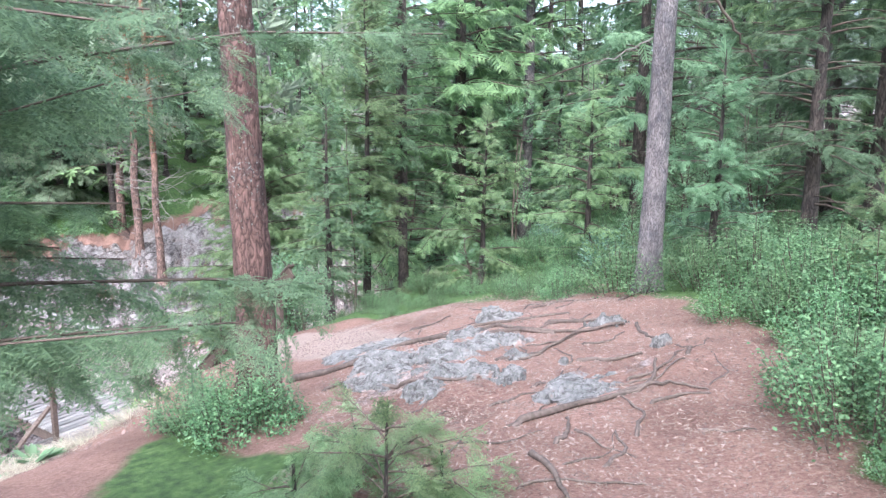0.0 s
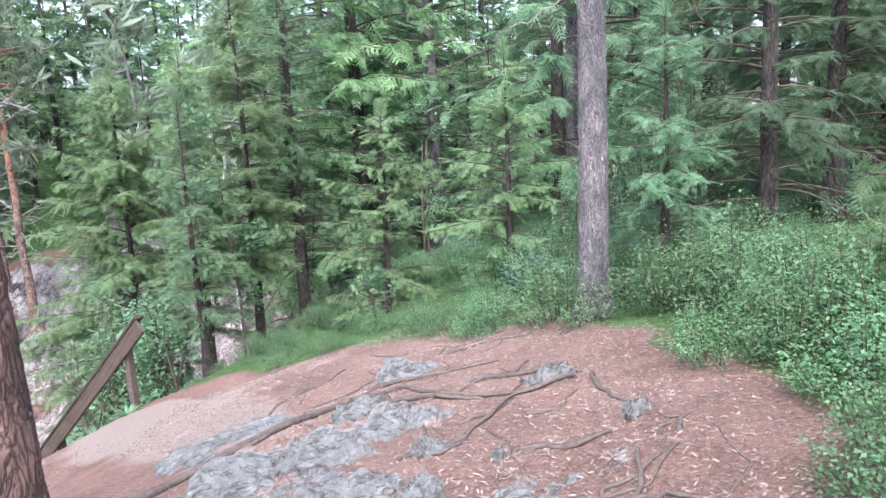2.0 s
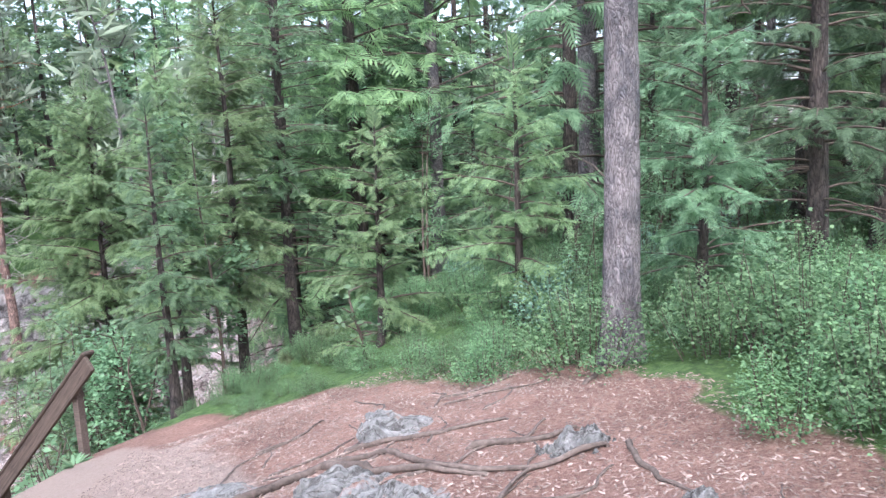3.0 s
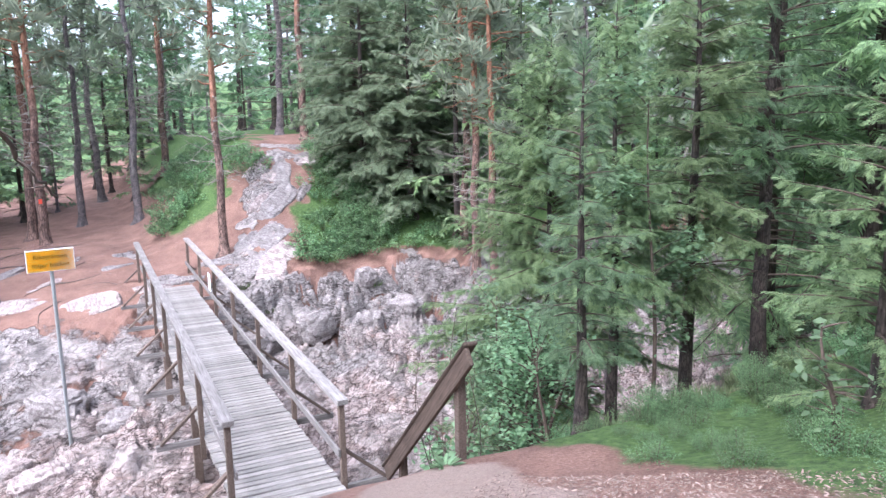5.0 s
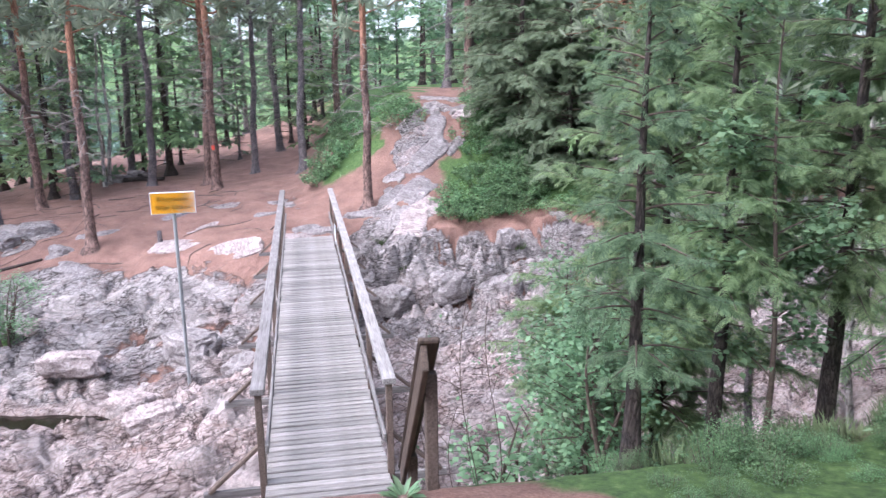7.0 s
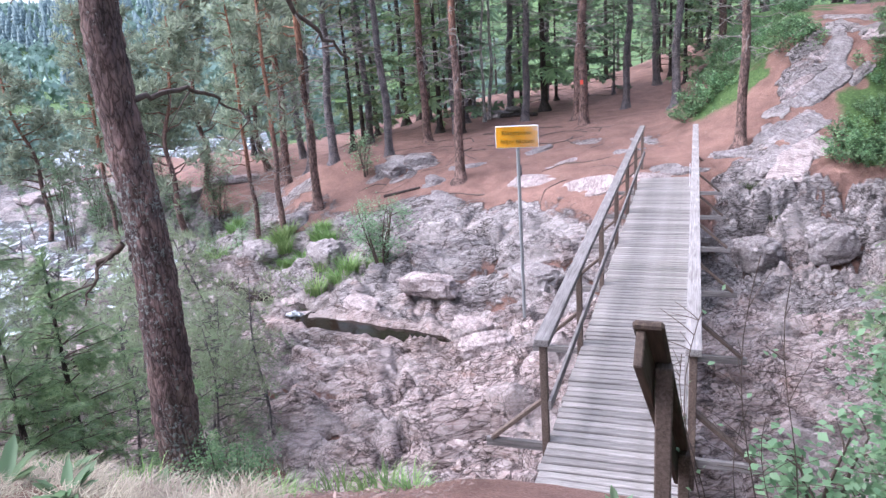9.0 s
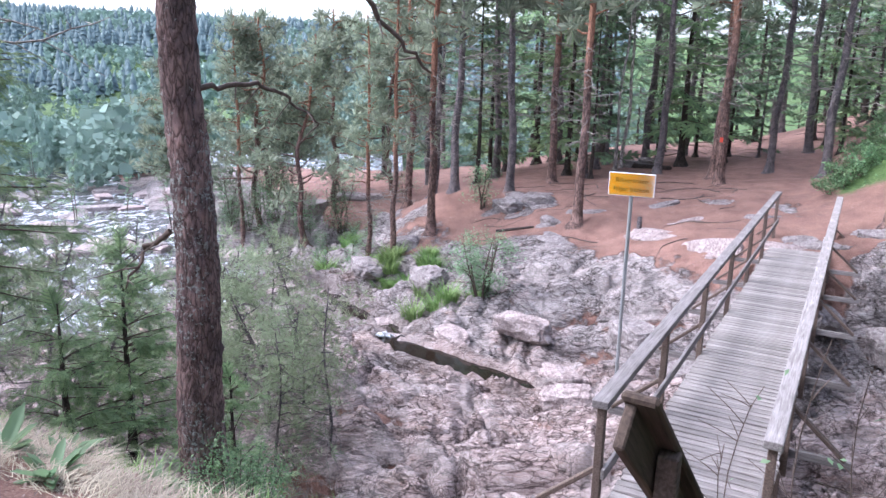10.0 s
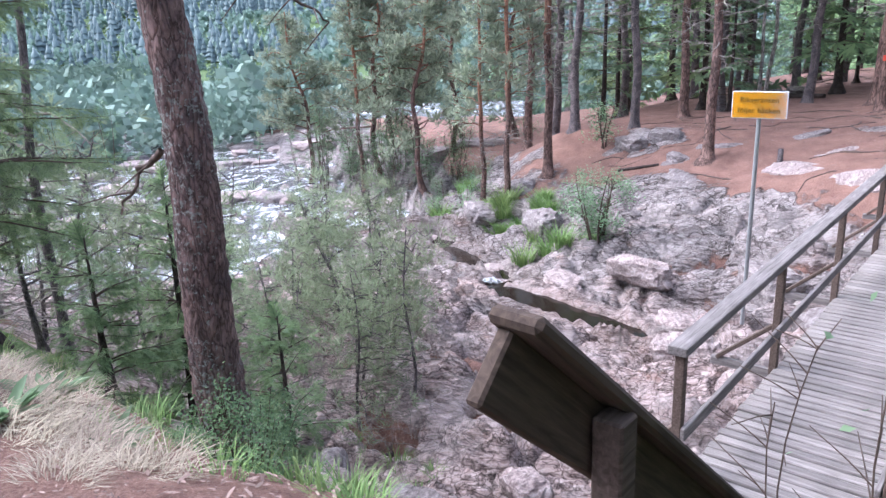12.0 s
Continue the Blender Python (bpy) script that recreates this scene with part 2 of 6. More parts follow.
def littered_stone():
    """Grey bedrock with needles and soil caught in its hollows."""
    m, n, l, b = material("trail_stone", 0.85)
    vec = coords(n, l)
    fine = noise_tex(n, l, vec, 24, 7, 0.75)
    stone = ramp(n, l, math_node(n, l, "ADD", math_node(n, l, "MULTIPLY", fine, 0.6), math_node(n, l, "MULTIPLY", noise_tex(n, l, vec, 4, 4), 0.4)), [(0.32, (0.07, 0.066, 0.062)), (0.48, (0.175, 0.166, 0.16)), (0.64, (0.32, 0.305, 0.295))])
    seam = ramp(n, l, math_node(n, l, "ABSOLUTE", math_node(n, l, "SUBTRACT", noise_tex(n, l, coords(n, l, (2.2, 5.0, 2.2)), 1.6, 6, 0.6, 1.2), 0.5)), [(0.0, (0.25, 0.22, 0.2)), (0.03, (1, 1, 1))])
    stone = mix(n, l, 0.8, stone, seam, "MULTIPLY")
    litter = ramp(n, l, noise_tex(n, l, vec, 60, 5, 0.7), [(0.3, (0.10, 0.055, 0.043)), (0.7, (0.34, 0.215, 0.18))])
    cover = ramp(n, l, noise_tex(n, l, vec, 3.4, 7, 0.7), [(0.55, (0, 0, 0)), (0.63, (1, 1, 1))])
    l.new(mix(n, l, cover, stone, litter), b.inputs["Base Color"])
    bump(n, l, b, fine, 0.9, 0.03)
    return m


M_GROUND = terrain_material()
M_RAPIDS = rapids_material()
M_WATER = water_material()
M_ROCK = rock_material("grey_gneiss", 0.65, 0.92)
M_SLAB = littered_stone()
M_ROCKP = rock_material("pink_gneiss", 0.25)
M_SPRUCE = leaf_material("spruce_needles", (0.07, 0.135, 0.065), (0.19, 0.31, 0.14))
M_SPRUCE_L = leaf_material("young_spruce_needles", (0.09, 0.17, 0.068), (0.27, 0.405, 0.145))
M_SPRUCE_D = leaf_material("dark_spruce_needles", (0.055, 0.10, 0.05), (0.15, 0.235, 0.11))
M_HANG = leaf_material("hanging_spruce_needles", (0.13, 0.20, 0.11), (0.28, 0.38, 0.20))
M_PINE = leaf_material("pine_needles", (0.13, 0.17, 0.11), (0.30, 0.35, 0.22))
M_JUNI = leaf_material("juniper_needles", (0.12, 0.165, 0.085), (0.29, 0.35, 0.185))
M_LEAF = leaf_material("broad_leaves", (0.085, 0.175, 0.075), (0.20, 0.335, 0.15), 0.4, 0.45)
M_BILB = leaf_material("bilberry_leaves", (0.047, 0.122, 0.042), (0.18, 0.32, 0.118), 0.5, 0.45)
M_BILBD = leaf_material("blue_green_leaves", (0.055, 0.14, 0.09), (0.18, 0.32, 0.21), 0.5, 0.3)
M_GRASS = leaf_material("green_grass", (0.09, 0.19, 0.035), (0.24, 0.38, 0.08), 0.6, 0.3)
M_STRAW = leaf_material("dry_grass", (0.20, 0.155, 0.10), (0.44, 0.37, 0.27), 0.7, 0.2)
M_HEATH = leaf_material("heather", (0.07, 0.085, 0.035), (0.14, 0.20, 0.065), 0.7, 0.2)
# distance haze is put into these base colours: paler and bluer than near foliage
M_HAZED_LEAF = leaf_material("hazed_valley_leaves", (0.15, 0.245, 0.19), (0.19, 0.295, 0.225), 0.7, 0.2)
M_HAZED_SPRUCE = leaf_material("hazed_valley_spruce", (0.085, 0.145, 0.148), (0.10, 0.168, 0.17), 0.7, 0.2)
M_PINEBARK = bark_material("pine_bark", (0.085, 0.06, 0.055), (0.28, 0.205, 0.19), 20, 0.10)
M_REDBARK = bark_material("red_pine_bark", (0.10, 0.068, 0.056), (0.29, 0.20, 0.17), 12, 0.0, (0.44, 0.225, 0.145), 4.6)
M_ROSYBARK = bark_material("rosy_pine_bark", (0.085, 0.052, 0.045), (0.19, 0.118, 0.102), 26, 0.03, None)
M_GREYBARK = bark_material("spruce_bark", (0.10, 0.092, 0.094), (0.30, 0.275, 0.278), 55, 0.0)
M_DARKBARK = bark_material("dark_bark", (0.035, 0.028, 0.024), (0.12, 0.10, 0.09), 24, 0.0)
M_BIRCH = bark_material("birch_bark", (0.25, 0.24, 0.22), (0.72, 0.70, 0.66), 9, 0.0)
M_DEAD = plain_material("dead_twig", (0.13, 0.11, 0.095), (0.36, 0.33, 0.30), 30)
M_ROOT = plain_material("root_bark", (0.05, 0.037, 0.031), (0.155, 0.115, 0.098), 35, 0.85, 0, 0.6, 0.02)
M_TWIG = plain_material("dark_twig", (0.05, 0.035, 0.028), (0.15, 0.11, 0.09), 30)
M_DECK = wood_material("weathered_planks", (0.17, 0.155, 0.145), (0.40, 0.365, 0.35), (4, 70, 70))
M_RAIL = wood_material("weathered_rail", (0.14, 0.125, 0.12), (0.35, 0.32, 0.31), (3, 60, 60))
M_POST = wood_material("brown_timber", (0.075, 0.052, 0.042), (0.20, 0.15, 0.125), (60, 60, 4))
M_BOARD = wood_material("dark_stained_timber", (0.045, 0.031, 0.025), (0.125, 0.09, 0.07), (3, 45, 45))
M_STEEL = plain_material("galvanised_steel", (0.32, 0.34, 0.35), (0.48, 0.50, 0.51), 40, 0.45, 0.7, 0.1)
M_YELLOW = plain_material("yellow_sign_paint", (0.86, 0.38, 0.01), (0.92, 0.43, 0.016), 6, 0.45, 0, 0.05)
M_INK = plain_material("sign_lettering", (0.05, 0.03, 0.01), (0.08, 0.05, 0.02), 30, 0.6, 0, 0.05)
M_WHITE = plain_material("white_edge_paint", (0.68, 0.70, 0.74), (0.80, 0.81, 0.84), 20, 0.5, 0, 0.05)
M_REDPAINT = plain_material("red_trail_paint", (0.55, 0.05, 0.03), (0.7, 0.09, 0.05), 30, 0.7, 0, 0.05)
M_CHIP = leaf_material("bark_chips", (0.085, 0.048, 0.037), (0.31, 0.20, 0.165), 0.85, 0.0)
M_FOAM = plain_material("white_water", (0.55, 0.57, 0.58), (0.85, 0.86, 0.87), 8, 0.5, 0, 0.6, 0.05)


# ---- mesh helpers ----
def mesh_from(name, verts, faces, mats, smooth=False, midx=None):
    me = bpy.data.meshes.new(name)
    v = np.asarray(verts, dtype=np.float32).reshape(-1, 3)
    f = np.asarray(faces, dtype=np.int32)
    k = f.shape[1]
    me.vertices.add(len(v))
    me.vertices.foreach_set("co", v.ravel())
    me.loops.add(f.size)
    me.loops.foreach_set("vertex_index", f.ravel())
    me.polygons.add(len(f))
    me.polygons.foreach_set("loop_start", np.arange(0, f.size, k, dtype=np.int32))
    if midx is not None:
        me.polygons.foreach_set("material_index", np.asarray(midx, dtype=np.int32))
    me.update(calc_edges=True)
    if smooth:
        me.polygons.foreach_set("use_smooth", np.ones(len(f), dtype=bool))
    for m in mats if isinstance(mats, (list, tuple)) else [mats]:
        me.materials.append(m)
    return me


def part(name, data, mat, parent, label=""):
    """One mesh object under a thing or a part; data is a bmesh or a mesh."""
    if isinstance(data, bmesh.types.BMesh):
        me = bpy.data.meshes.new(name)
        data.to_mesh(me)
        data.free()
        if mat:
            me.materials.append(mat)
    else:
        me = data
    ob = new(name, me)
    ob.parent = parent
    if label:
        ob["label"] = label
    if name in ("branchwork", "crown", "stemwork", "leaves", "dead_branchwork", "limbwork", "foliage", "stem"):
        ob["kind"] = "stuff"
    return ob


def thing(name, x, y, z, label, category, group="", rz=0.0, kind=""):
    e = new(name)
    e.matrix_basis = pose(x, y, z, 0, 0, rz)
    return tagged(e, label, category, group, kind)


def box_bm(size, matrix=None, bevel=0.006):
    bm = bmesh.new()
    bmesh.ops.create_cube(bm, size=1.0, matrix=Matrix.Diagonal((*size, 1)))
    if bevel:
        bmesh.ops.bevel(bm, geom=bm.edges[:], offset=min(bevel, min(size) * 0.3), segments=1, affect="EDGES")
    if matrix is not None:
        bmesh.ops.transform(bm, matrix=matrix, verts=bm.verts)
    return bm


def beam(a, b, w, h, up=(0, 0, 1)):
    """Pose that lays a box's long x axis from a to b; returns matrix and length."""
    a, b = Vector(a), Vector(b)
    x = (b - a).normalized()
    y = Vector(up).cross(x).normalized()
    z = x.cross(y)
    m = Matrix((x, y, z)).transposed().to_4x4()
    m.translation = (a + b) / 2
    return m, (b - a).length


def beam_part(name, a, b, w, h, mat, parent, label="", up=(0, 0, 1), bevel=0.006):
    m, length = beam(a, b, w, h, up)
    ob = part(name, box_bm((length, w, h), None, bevel), mat, parent, label)
    ob.matrix_basis = m
    return ob


def tube(points, radii, sides=8, cap=True, rough=0.0, rng=None):
    """Vertices and quads of a tapering tube along points."""
    p = np.asarray(points, dtype=float)
    r = np.broadcast_to(np.asarray(radii, dtype=float), (len(p),))
    t = np.gradient(p, axis=0)
    t /= np.linalg.norm(t, axis=1)[:, None] + 1e-9
    ref = np.where(np.abs(t[:, 2:3]) > 0.9, np.array([[1.0, 0, 0]]), np.array([[0, 0, 1.0]]))
    a = np.cross(t, ref)
    a /= np.linalg.norm(a, axis=1)[:, None] + 1e-9
    b = np.cross(t, a)
    ang = np.linspace(0, 2 * np.pi, sides, endpoint=False)
    rr = np.repeat(r[:, None], sides, 1)
    if rough and rng is not None:
        rr = rr * (1 + rough * rng.normal(size=rr.shape))
    v = p[:, None, :] + rr[..., None] * (np.cos(ang)[None, :, None] * a[:, None, :] + np.sin(ang)[None, :, None] * b[:, None, :])
    i = np.arange(len(p) - 1)[:, None] * sides
    j = np.arange(sides)[None, :]
    j2 = (j + 1) % sides
    q = np.stack([i + j, i + j2, i + sides + j2, i + sides + j], -1).reshape(-1, 4)
    return v.reshape(-1, 3), q


class Soup:
    """Gathers quads of many pieces into one mesh."""

    def __init__(self):
        self.v, self.f, self.m, self.n = [], [], [], 0

    def add(self, v, f, m=0):
        v = np.asarray(v).reshape(-1, 3)
        f = np.asarray(f)
        self.v.append(v)
        self.f.append(f + self.n)
        self.m.append(np.full(len(f), m))
        self.n += len(v)

    def mesh(self, name, mats, smooth=False):
        return mesh_from(name, np.concatenate(self.v), np.concatenate(self.f), mats, smooth, np.concatenate(self.m))


def frames_from(dirs, rolls):
    """Bases (x along dirs) for many sprays at once."""
    d = dirs / (np.linalg.norm(dirs, axis=1)[:, None] + 1e-9)
    up = np.tile(np.array([[0, 0, 1.0]]), (len(d), 1))
    y = np.cross(up, d)
    y /= np.linalg.norm(y, axis=1)[:, None] + 1e-6
    z = np.cross(d, y)
    c, s = np.cos(rolls)[:, None], np.sin(rolls)[:, None]
    return d, c * y + s * z, -s * y + c * z


def scatter(template_v, template_f, origins, dirs, scales, rolls):
    """Copies of one small template at many places, as arrays of one mesh."""
    x, y, z = frames_from(dirs, rolls)
    t = np.asarray(template_v)
    v = origins[:, None, :] + scales[:, None, None] * (t[None, :, 0:1] * x[:, None, :] + t[None, :, 1:2] * y[:, None, :] + t[None, :, 2:3] * z[:, None, :])
    f = np.asarray(template_f)[None] + (np.arange(len(origins)) * len(t))[:, None, None]
    return v.reshape(-1, 3), f.reshape(-1, f.shape[-1])


def spray_template(n, width, droop=0.12, fat=0.05, seed=1):
    """A flat conifer spray, 1 long: pointed side twigs in pairs along an axis."""
    r = np.random.RandomState(seed)
    v, f = [], []

    def kite(p, q, w, dz):
        p, q = np.array(p), np.array(q)
        d = q - p
        side = np.array([-d[1], d[0], 0])
        side /= np.linalg.norm(side) + 1e-9
        m = p + d * 0.45
        k = len(v)
        v.extend([p, m + side * w + (0, 0, dz), q, m - side * w + (0, 0, dz)])
        f.append((k, k + 1, k + 2, k + 3))
    kite((0, 0, 0), (1, 0, -droop * 0.6), fat, 0.02)
    for i in range(n):
        s = 0.08 + 0.82 * i / n
        ll = width * (1 - 0.72 * s) * (0.8 + 0.4 * r.rand())
        for sg in (-1, 1):
            kite((s, 0, -droop * s * s * 0.6), (s + ll * 0.75, sg * ll * 0.8, -droop * s - 0.06 * r.rand()), fat * (0.75 + 0.3 * r.rand()), 0.015)
    return np.array(v), np.array(f)


SPRAY = spray_template(7, 0.46, 0.15, 0.036)


def needle_spray(seed=4):
    """A spruce spray, 1 long: side twigs in pairs, every twig set with single needles."""
    r = np.random.RandomState(seed)
    v, f = [], []

    def needle(p, d, w):
        side = np.cross(d, (0, 0, 1.0))
        side = side / (np.linalg.norm(side) + 1e-9) * w
        k = len(v)
        v.extend([p, p + d * 0.45 + side, p + d, p + d * 0.45 - side])
        f.append((k, k + 1, k + 2, k + 3))

    def twig(p, q, step):
        n = max(4, int(np.linalg.norm(q - p) / step))
        ax = (q - p) / np.linalg.norm(q - p)
        lat = np.cross(ax, (0, 0, 1.0))
        needle(p, q - p, 0.011)
        for i in range(n):
            o = p + (q - p) * (i + r.rand()) / n
            for sg in (-1, 1):
                needle(o, (ax * 0.75 + lat * sg * (0.75 + 0.3 * r.rand()) + (0, 0, r.uniform(-0.15, 0.3))) * 0.085, 0.013)
    twig(np.zeros(3), np.array([1.0, 0, -0.08]), 0.055)
    for i in range(5):
        s = 0.1 + 0.16 * i
        ll = 0.5 * (1 - 0.75 * s) * (0.8 + 0.4 * r.rand())
        for sg in (-1, 1):
            p = np.array([s, 0, -0.08 * s])
            twig(p, p + np.array([ll * 0.75, sg * ll * 0.75, -0.05 - 0.1 * r.rand()]), 0.055)
    return np.array(v), np.array(f)


SPRAY_NEEDLE = needle_spray()
SPRAY_FAR = spray_template(2, 0.6, 0.18, 0.12, 5)
SPRAY_COARSE = spray_template(6, 0.45, 0.18, 0.046, 2)
SPRAY_MID = spray_template(11, 0.34, 0.16, 0.02, 12)


def tuft_template(n, seed=3, thick=0.035):
    """A ball-like tuft of long pine needles."""
    r = np.random.RandomState(seed)
    v, f = [], []
    for i in range(n):
        d = r.normal(size=3)
        d[0] = abs(d[0]) + 0.5
        d /= np.linalg.norm(d)
        side = np.cross(d, r.normal(size=3))
        side /= np.linalg.norm(side)
        p = d * 0.05
        k = len(v)
        v.extend([p, d * 0.55 + side * thick, d * (0.8 + 0.4 * r.rand()), d * 0.55 - side * thick])
        f.append((k, k + 1, k + 2, k + 3))
    return np.array(v), np.array(f)


TUFT = tuft_template(12)
TUFT_COARSE = tuft_template(7, 4, 0.10)
LEAF = (np.array([(0, 0, 0), (0.35, 0.3, 0.05), (0.75, 0.22, 0.02), (1.0, 0, -0.08), (0.75, -0.22, 0.02), (0.35, -0.3, 0.05)]), np.array([(0, 1, 2, 3), (0, 3, 4, 5)]))

LEAF_ONE = (np.array([(0, 0, 0), (0.45, 0.32, 0.06), (1.0, 0, -0.06), (0.45, -0.32, 0.06)]), np.array([(0, 1, 2, 3)]))


# ---- lie of the land: profiles across the ravine, s metres towards the far bank, v along it ----
def smooth(a, b, x):
    t = np.clip((x - a) / (b - a), 0, 1)
    return t * t * (3 - 2 * t)


def lattice(ix, iy, seed):
    h = (ix.astype(np.int64) * 374761393 + iy.astype(np.int64) * 668265263 + seed * 1442695041) & 0xFFFFFFFF
    h = ((h ^ (h >> 13)) * 1274126177) & 0xFFFFFFFF
    return ((h ^ (h >> 16)) & 0xFFFF) / 65535.0


def vnoise(x, y, seed=0):
    ix, iy = np.floor(x), np.floor(y)
    fx, fy = x - ix, y - iy
    fx, fy = fx * fx * (3 - 2 * fx), fy * fy * (3 - 2 * fy)
    a, b = lattice(ix, iy, seed), lattice(ix + 1, iy, seed)
    c, d = lattice(ix, iy + 1, seed), lattice(ix + 1, iy + 1, seed)
    return (a + (b - a) * fx) * (1 - fy) + (c + (d - c) * fx) * fy - 0.5


def fbm(x, y, octaves=4, seed=0, gain=0.5):
    out, amp = 0.0, 1.0
    for k in range(octaves):
        out = out + amp * vnoise(x, y, seed + k)
        x, y, amp = x * 2.03 + 7.1, y * 2.03 + 3.7, amp * gain
    return out


def facets(a, b, seed, tilt):
    """Rock broken into blocks: every cell has its own height and tilt. Returns height and distance to the joint."""
    ia, ib = np.floor(a), np.floor(b)
    d1 = np.full(np.shape(a), 9.0)
    d2 = np.full(np.shape(a), 9.0)
    h = np.zeros(np.shape(a))
    for da in (-1, 0, 1):
        for db in (-1, 0, 1):
            ca, cb = ia + da, ib + db
            pa, pb = ca + lattice(ca, cb, seed), cb + lattice(ca, cb, seed + 1)
            d = np.hypot(a - pa, b - pb)
            hh = lattice(ca, cb, seed + 2) - 0.5 + tilt * ((lattice(ca, cb, seed + 3) - 0.5) * (a - pa) + (lattice(ca, cb, seed + 4) - 0.5) * (b - pb))
            near1 = d < d1
            d2 = np.where(near1, d1, np.minimum(d2, d))
            h = np.where(near1, hh, h)
            d1 = np.where(near1, d, d1)
    return h, d2 - d1


def to_sv(x, y):
    return -0.838 * (x + 4.9) + 0.546 * (y - 10.6), 0.546 * (x + 4.9) + 0.838 * (y - 10.6)


def from_sv(s, v):
    return -4.9 - 0.838 * s + 0.546 * v, 10.6 + 0.546 * s + 0.838 * v


NEAR = ((-40, 0.6), (-14, 0.05), (-9, -0.15), (-7, -0.45), (-5.3, -0.85), (-4, -1.28), (-3.2, -1.5), (-2.4, -1.95), (-1.6, -2.75), (-0.6, -3.5), (0.8, -4.35))
FAR = (
    (-60, ((3, -7.1), (14, -7.0), (22, -7.2), (34, -8), (60, -16))),
    (-30, ((3, -6.72), (16, -6.72), (20, -6.6), (25, -6.0), (31, -5.2), (60, -12))),
    (-18, ((3, -6.5), (6, -6.72), (13, -6.7), (16, -6.2), (19, -5.6), (27, -4.7), (45, -4.5))),
    (-11, ((3, -4.9), (7, -5.3), (10.6, -6.1), (12.2, -5.1), (13.7, -4.9), (15.2, -4.5), (17.8, -3.4), (30, -3.3))),
    (-6, ((3, -4.75), (6.6, -5.2), (8, -5.65), (9.5, -5.0), (11.5, -4.7), (15.4, -3.65), (18, -3.2), (30, -2.9))),
    (-1, ((3, -4.7), (7, -5.0), (10, -4.9), (12.2, -4.0), (13.6, -3.25), (18.4, -2.75), (26, -2.6), (45, -1.5))),
    (4, ((3, -4.7), (7, -4.6), (11.2, -4.4), (11.9, -3.5), (14, -2.8), (15.8, -1.9), (18.6, 0.0), (24, 0.7))),
    (12, ((3, -4.7), (8, -4.5), (11, -4.2), (12.5, -3.2), (16, -1.5), (20, 0.2), (30, 1.0))),
)


def land(x, y):
    """Height of the ground without its small relief."""
    s, v = to_sv(x, y)
    s = s - 0.8 * smooth(2, 7, v) * (1 - smooth(3, 6, s))
    near = np.interp(s, [p[0] for p in NEAR], [p[1] for p in NEAR])
    near = near - 1.4 * smooth(-14, -40, v) * smooth(-14, -2, s) - 0.38 * smooth(-0.6, -2.8, v) * smooth(-5.5, -3.2, s)
    rows = [np.interp(s, [p[0] for p in row], [p[1] for p in row]) for _, row in FAR]
    keys = [k for k, _ in FAR]
    far = rows[0]
    for k in range(1, len(keys)):
        far = far + (rows[k] - rows[k - 1]) * smooth(keys[k - 1], keys[k], v)
    w = smooth(0.2, 2.6, s)
    z = near * (1 - w) + far * w
    r = np.hypot(x, y - 8)
    west = smooth(-0.2, 0.25, (-x * 0.93 - (y - 8) * 0.37) / (r + 1e-6))
    drop = west * (-26 * smooth(48, 200, r) + 10 * smooth(200, 340, r) + 68 * smooth(330, 900, r))
    return z * (1 - smooth(60, 140, r)) + drop + (1 - west) * smooth(60, 400, r) * 6


def line_distance(x, y, pts):
    best = np.full(np.shape(x), 1e9)
    for (ax, ay), (bx, by) in zip(pts[:-1], pts[1:]):
        dx, dy = bx - ax, by - ay
        t = np.clip(((x - ax) * dx + (y - ay) * dy) / (dx * dx + dy * dy), 0, 1)
        best = np.minimum(best, np.hypot(x - ax - t * dx, y - ay - t * dy))
    return best


TRAIL = ((0.2, -6), (0.35, 2), (0.85, 4.6), (0.8, 6.5), (0.35, 7.6), (-0.3, 8.3), (-1.2, 8.7), (-1.9, 8.75))
LOWER_TRAIL = ((-2.6, 0), (-2.5, 4.6), (-3.0, 7.6), (-3.6, 9.4))


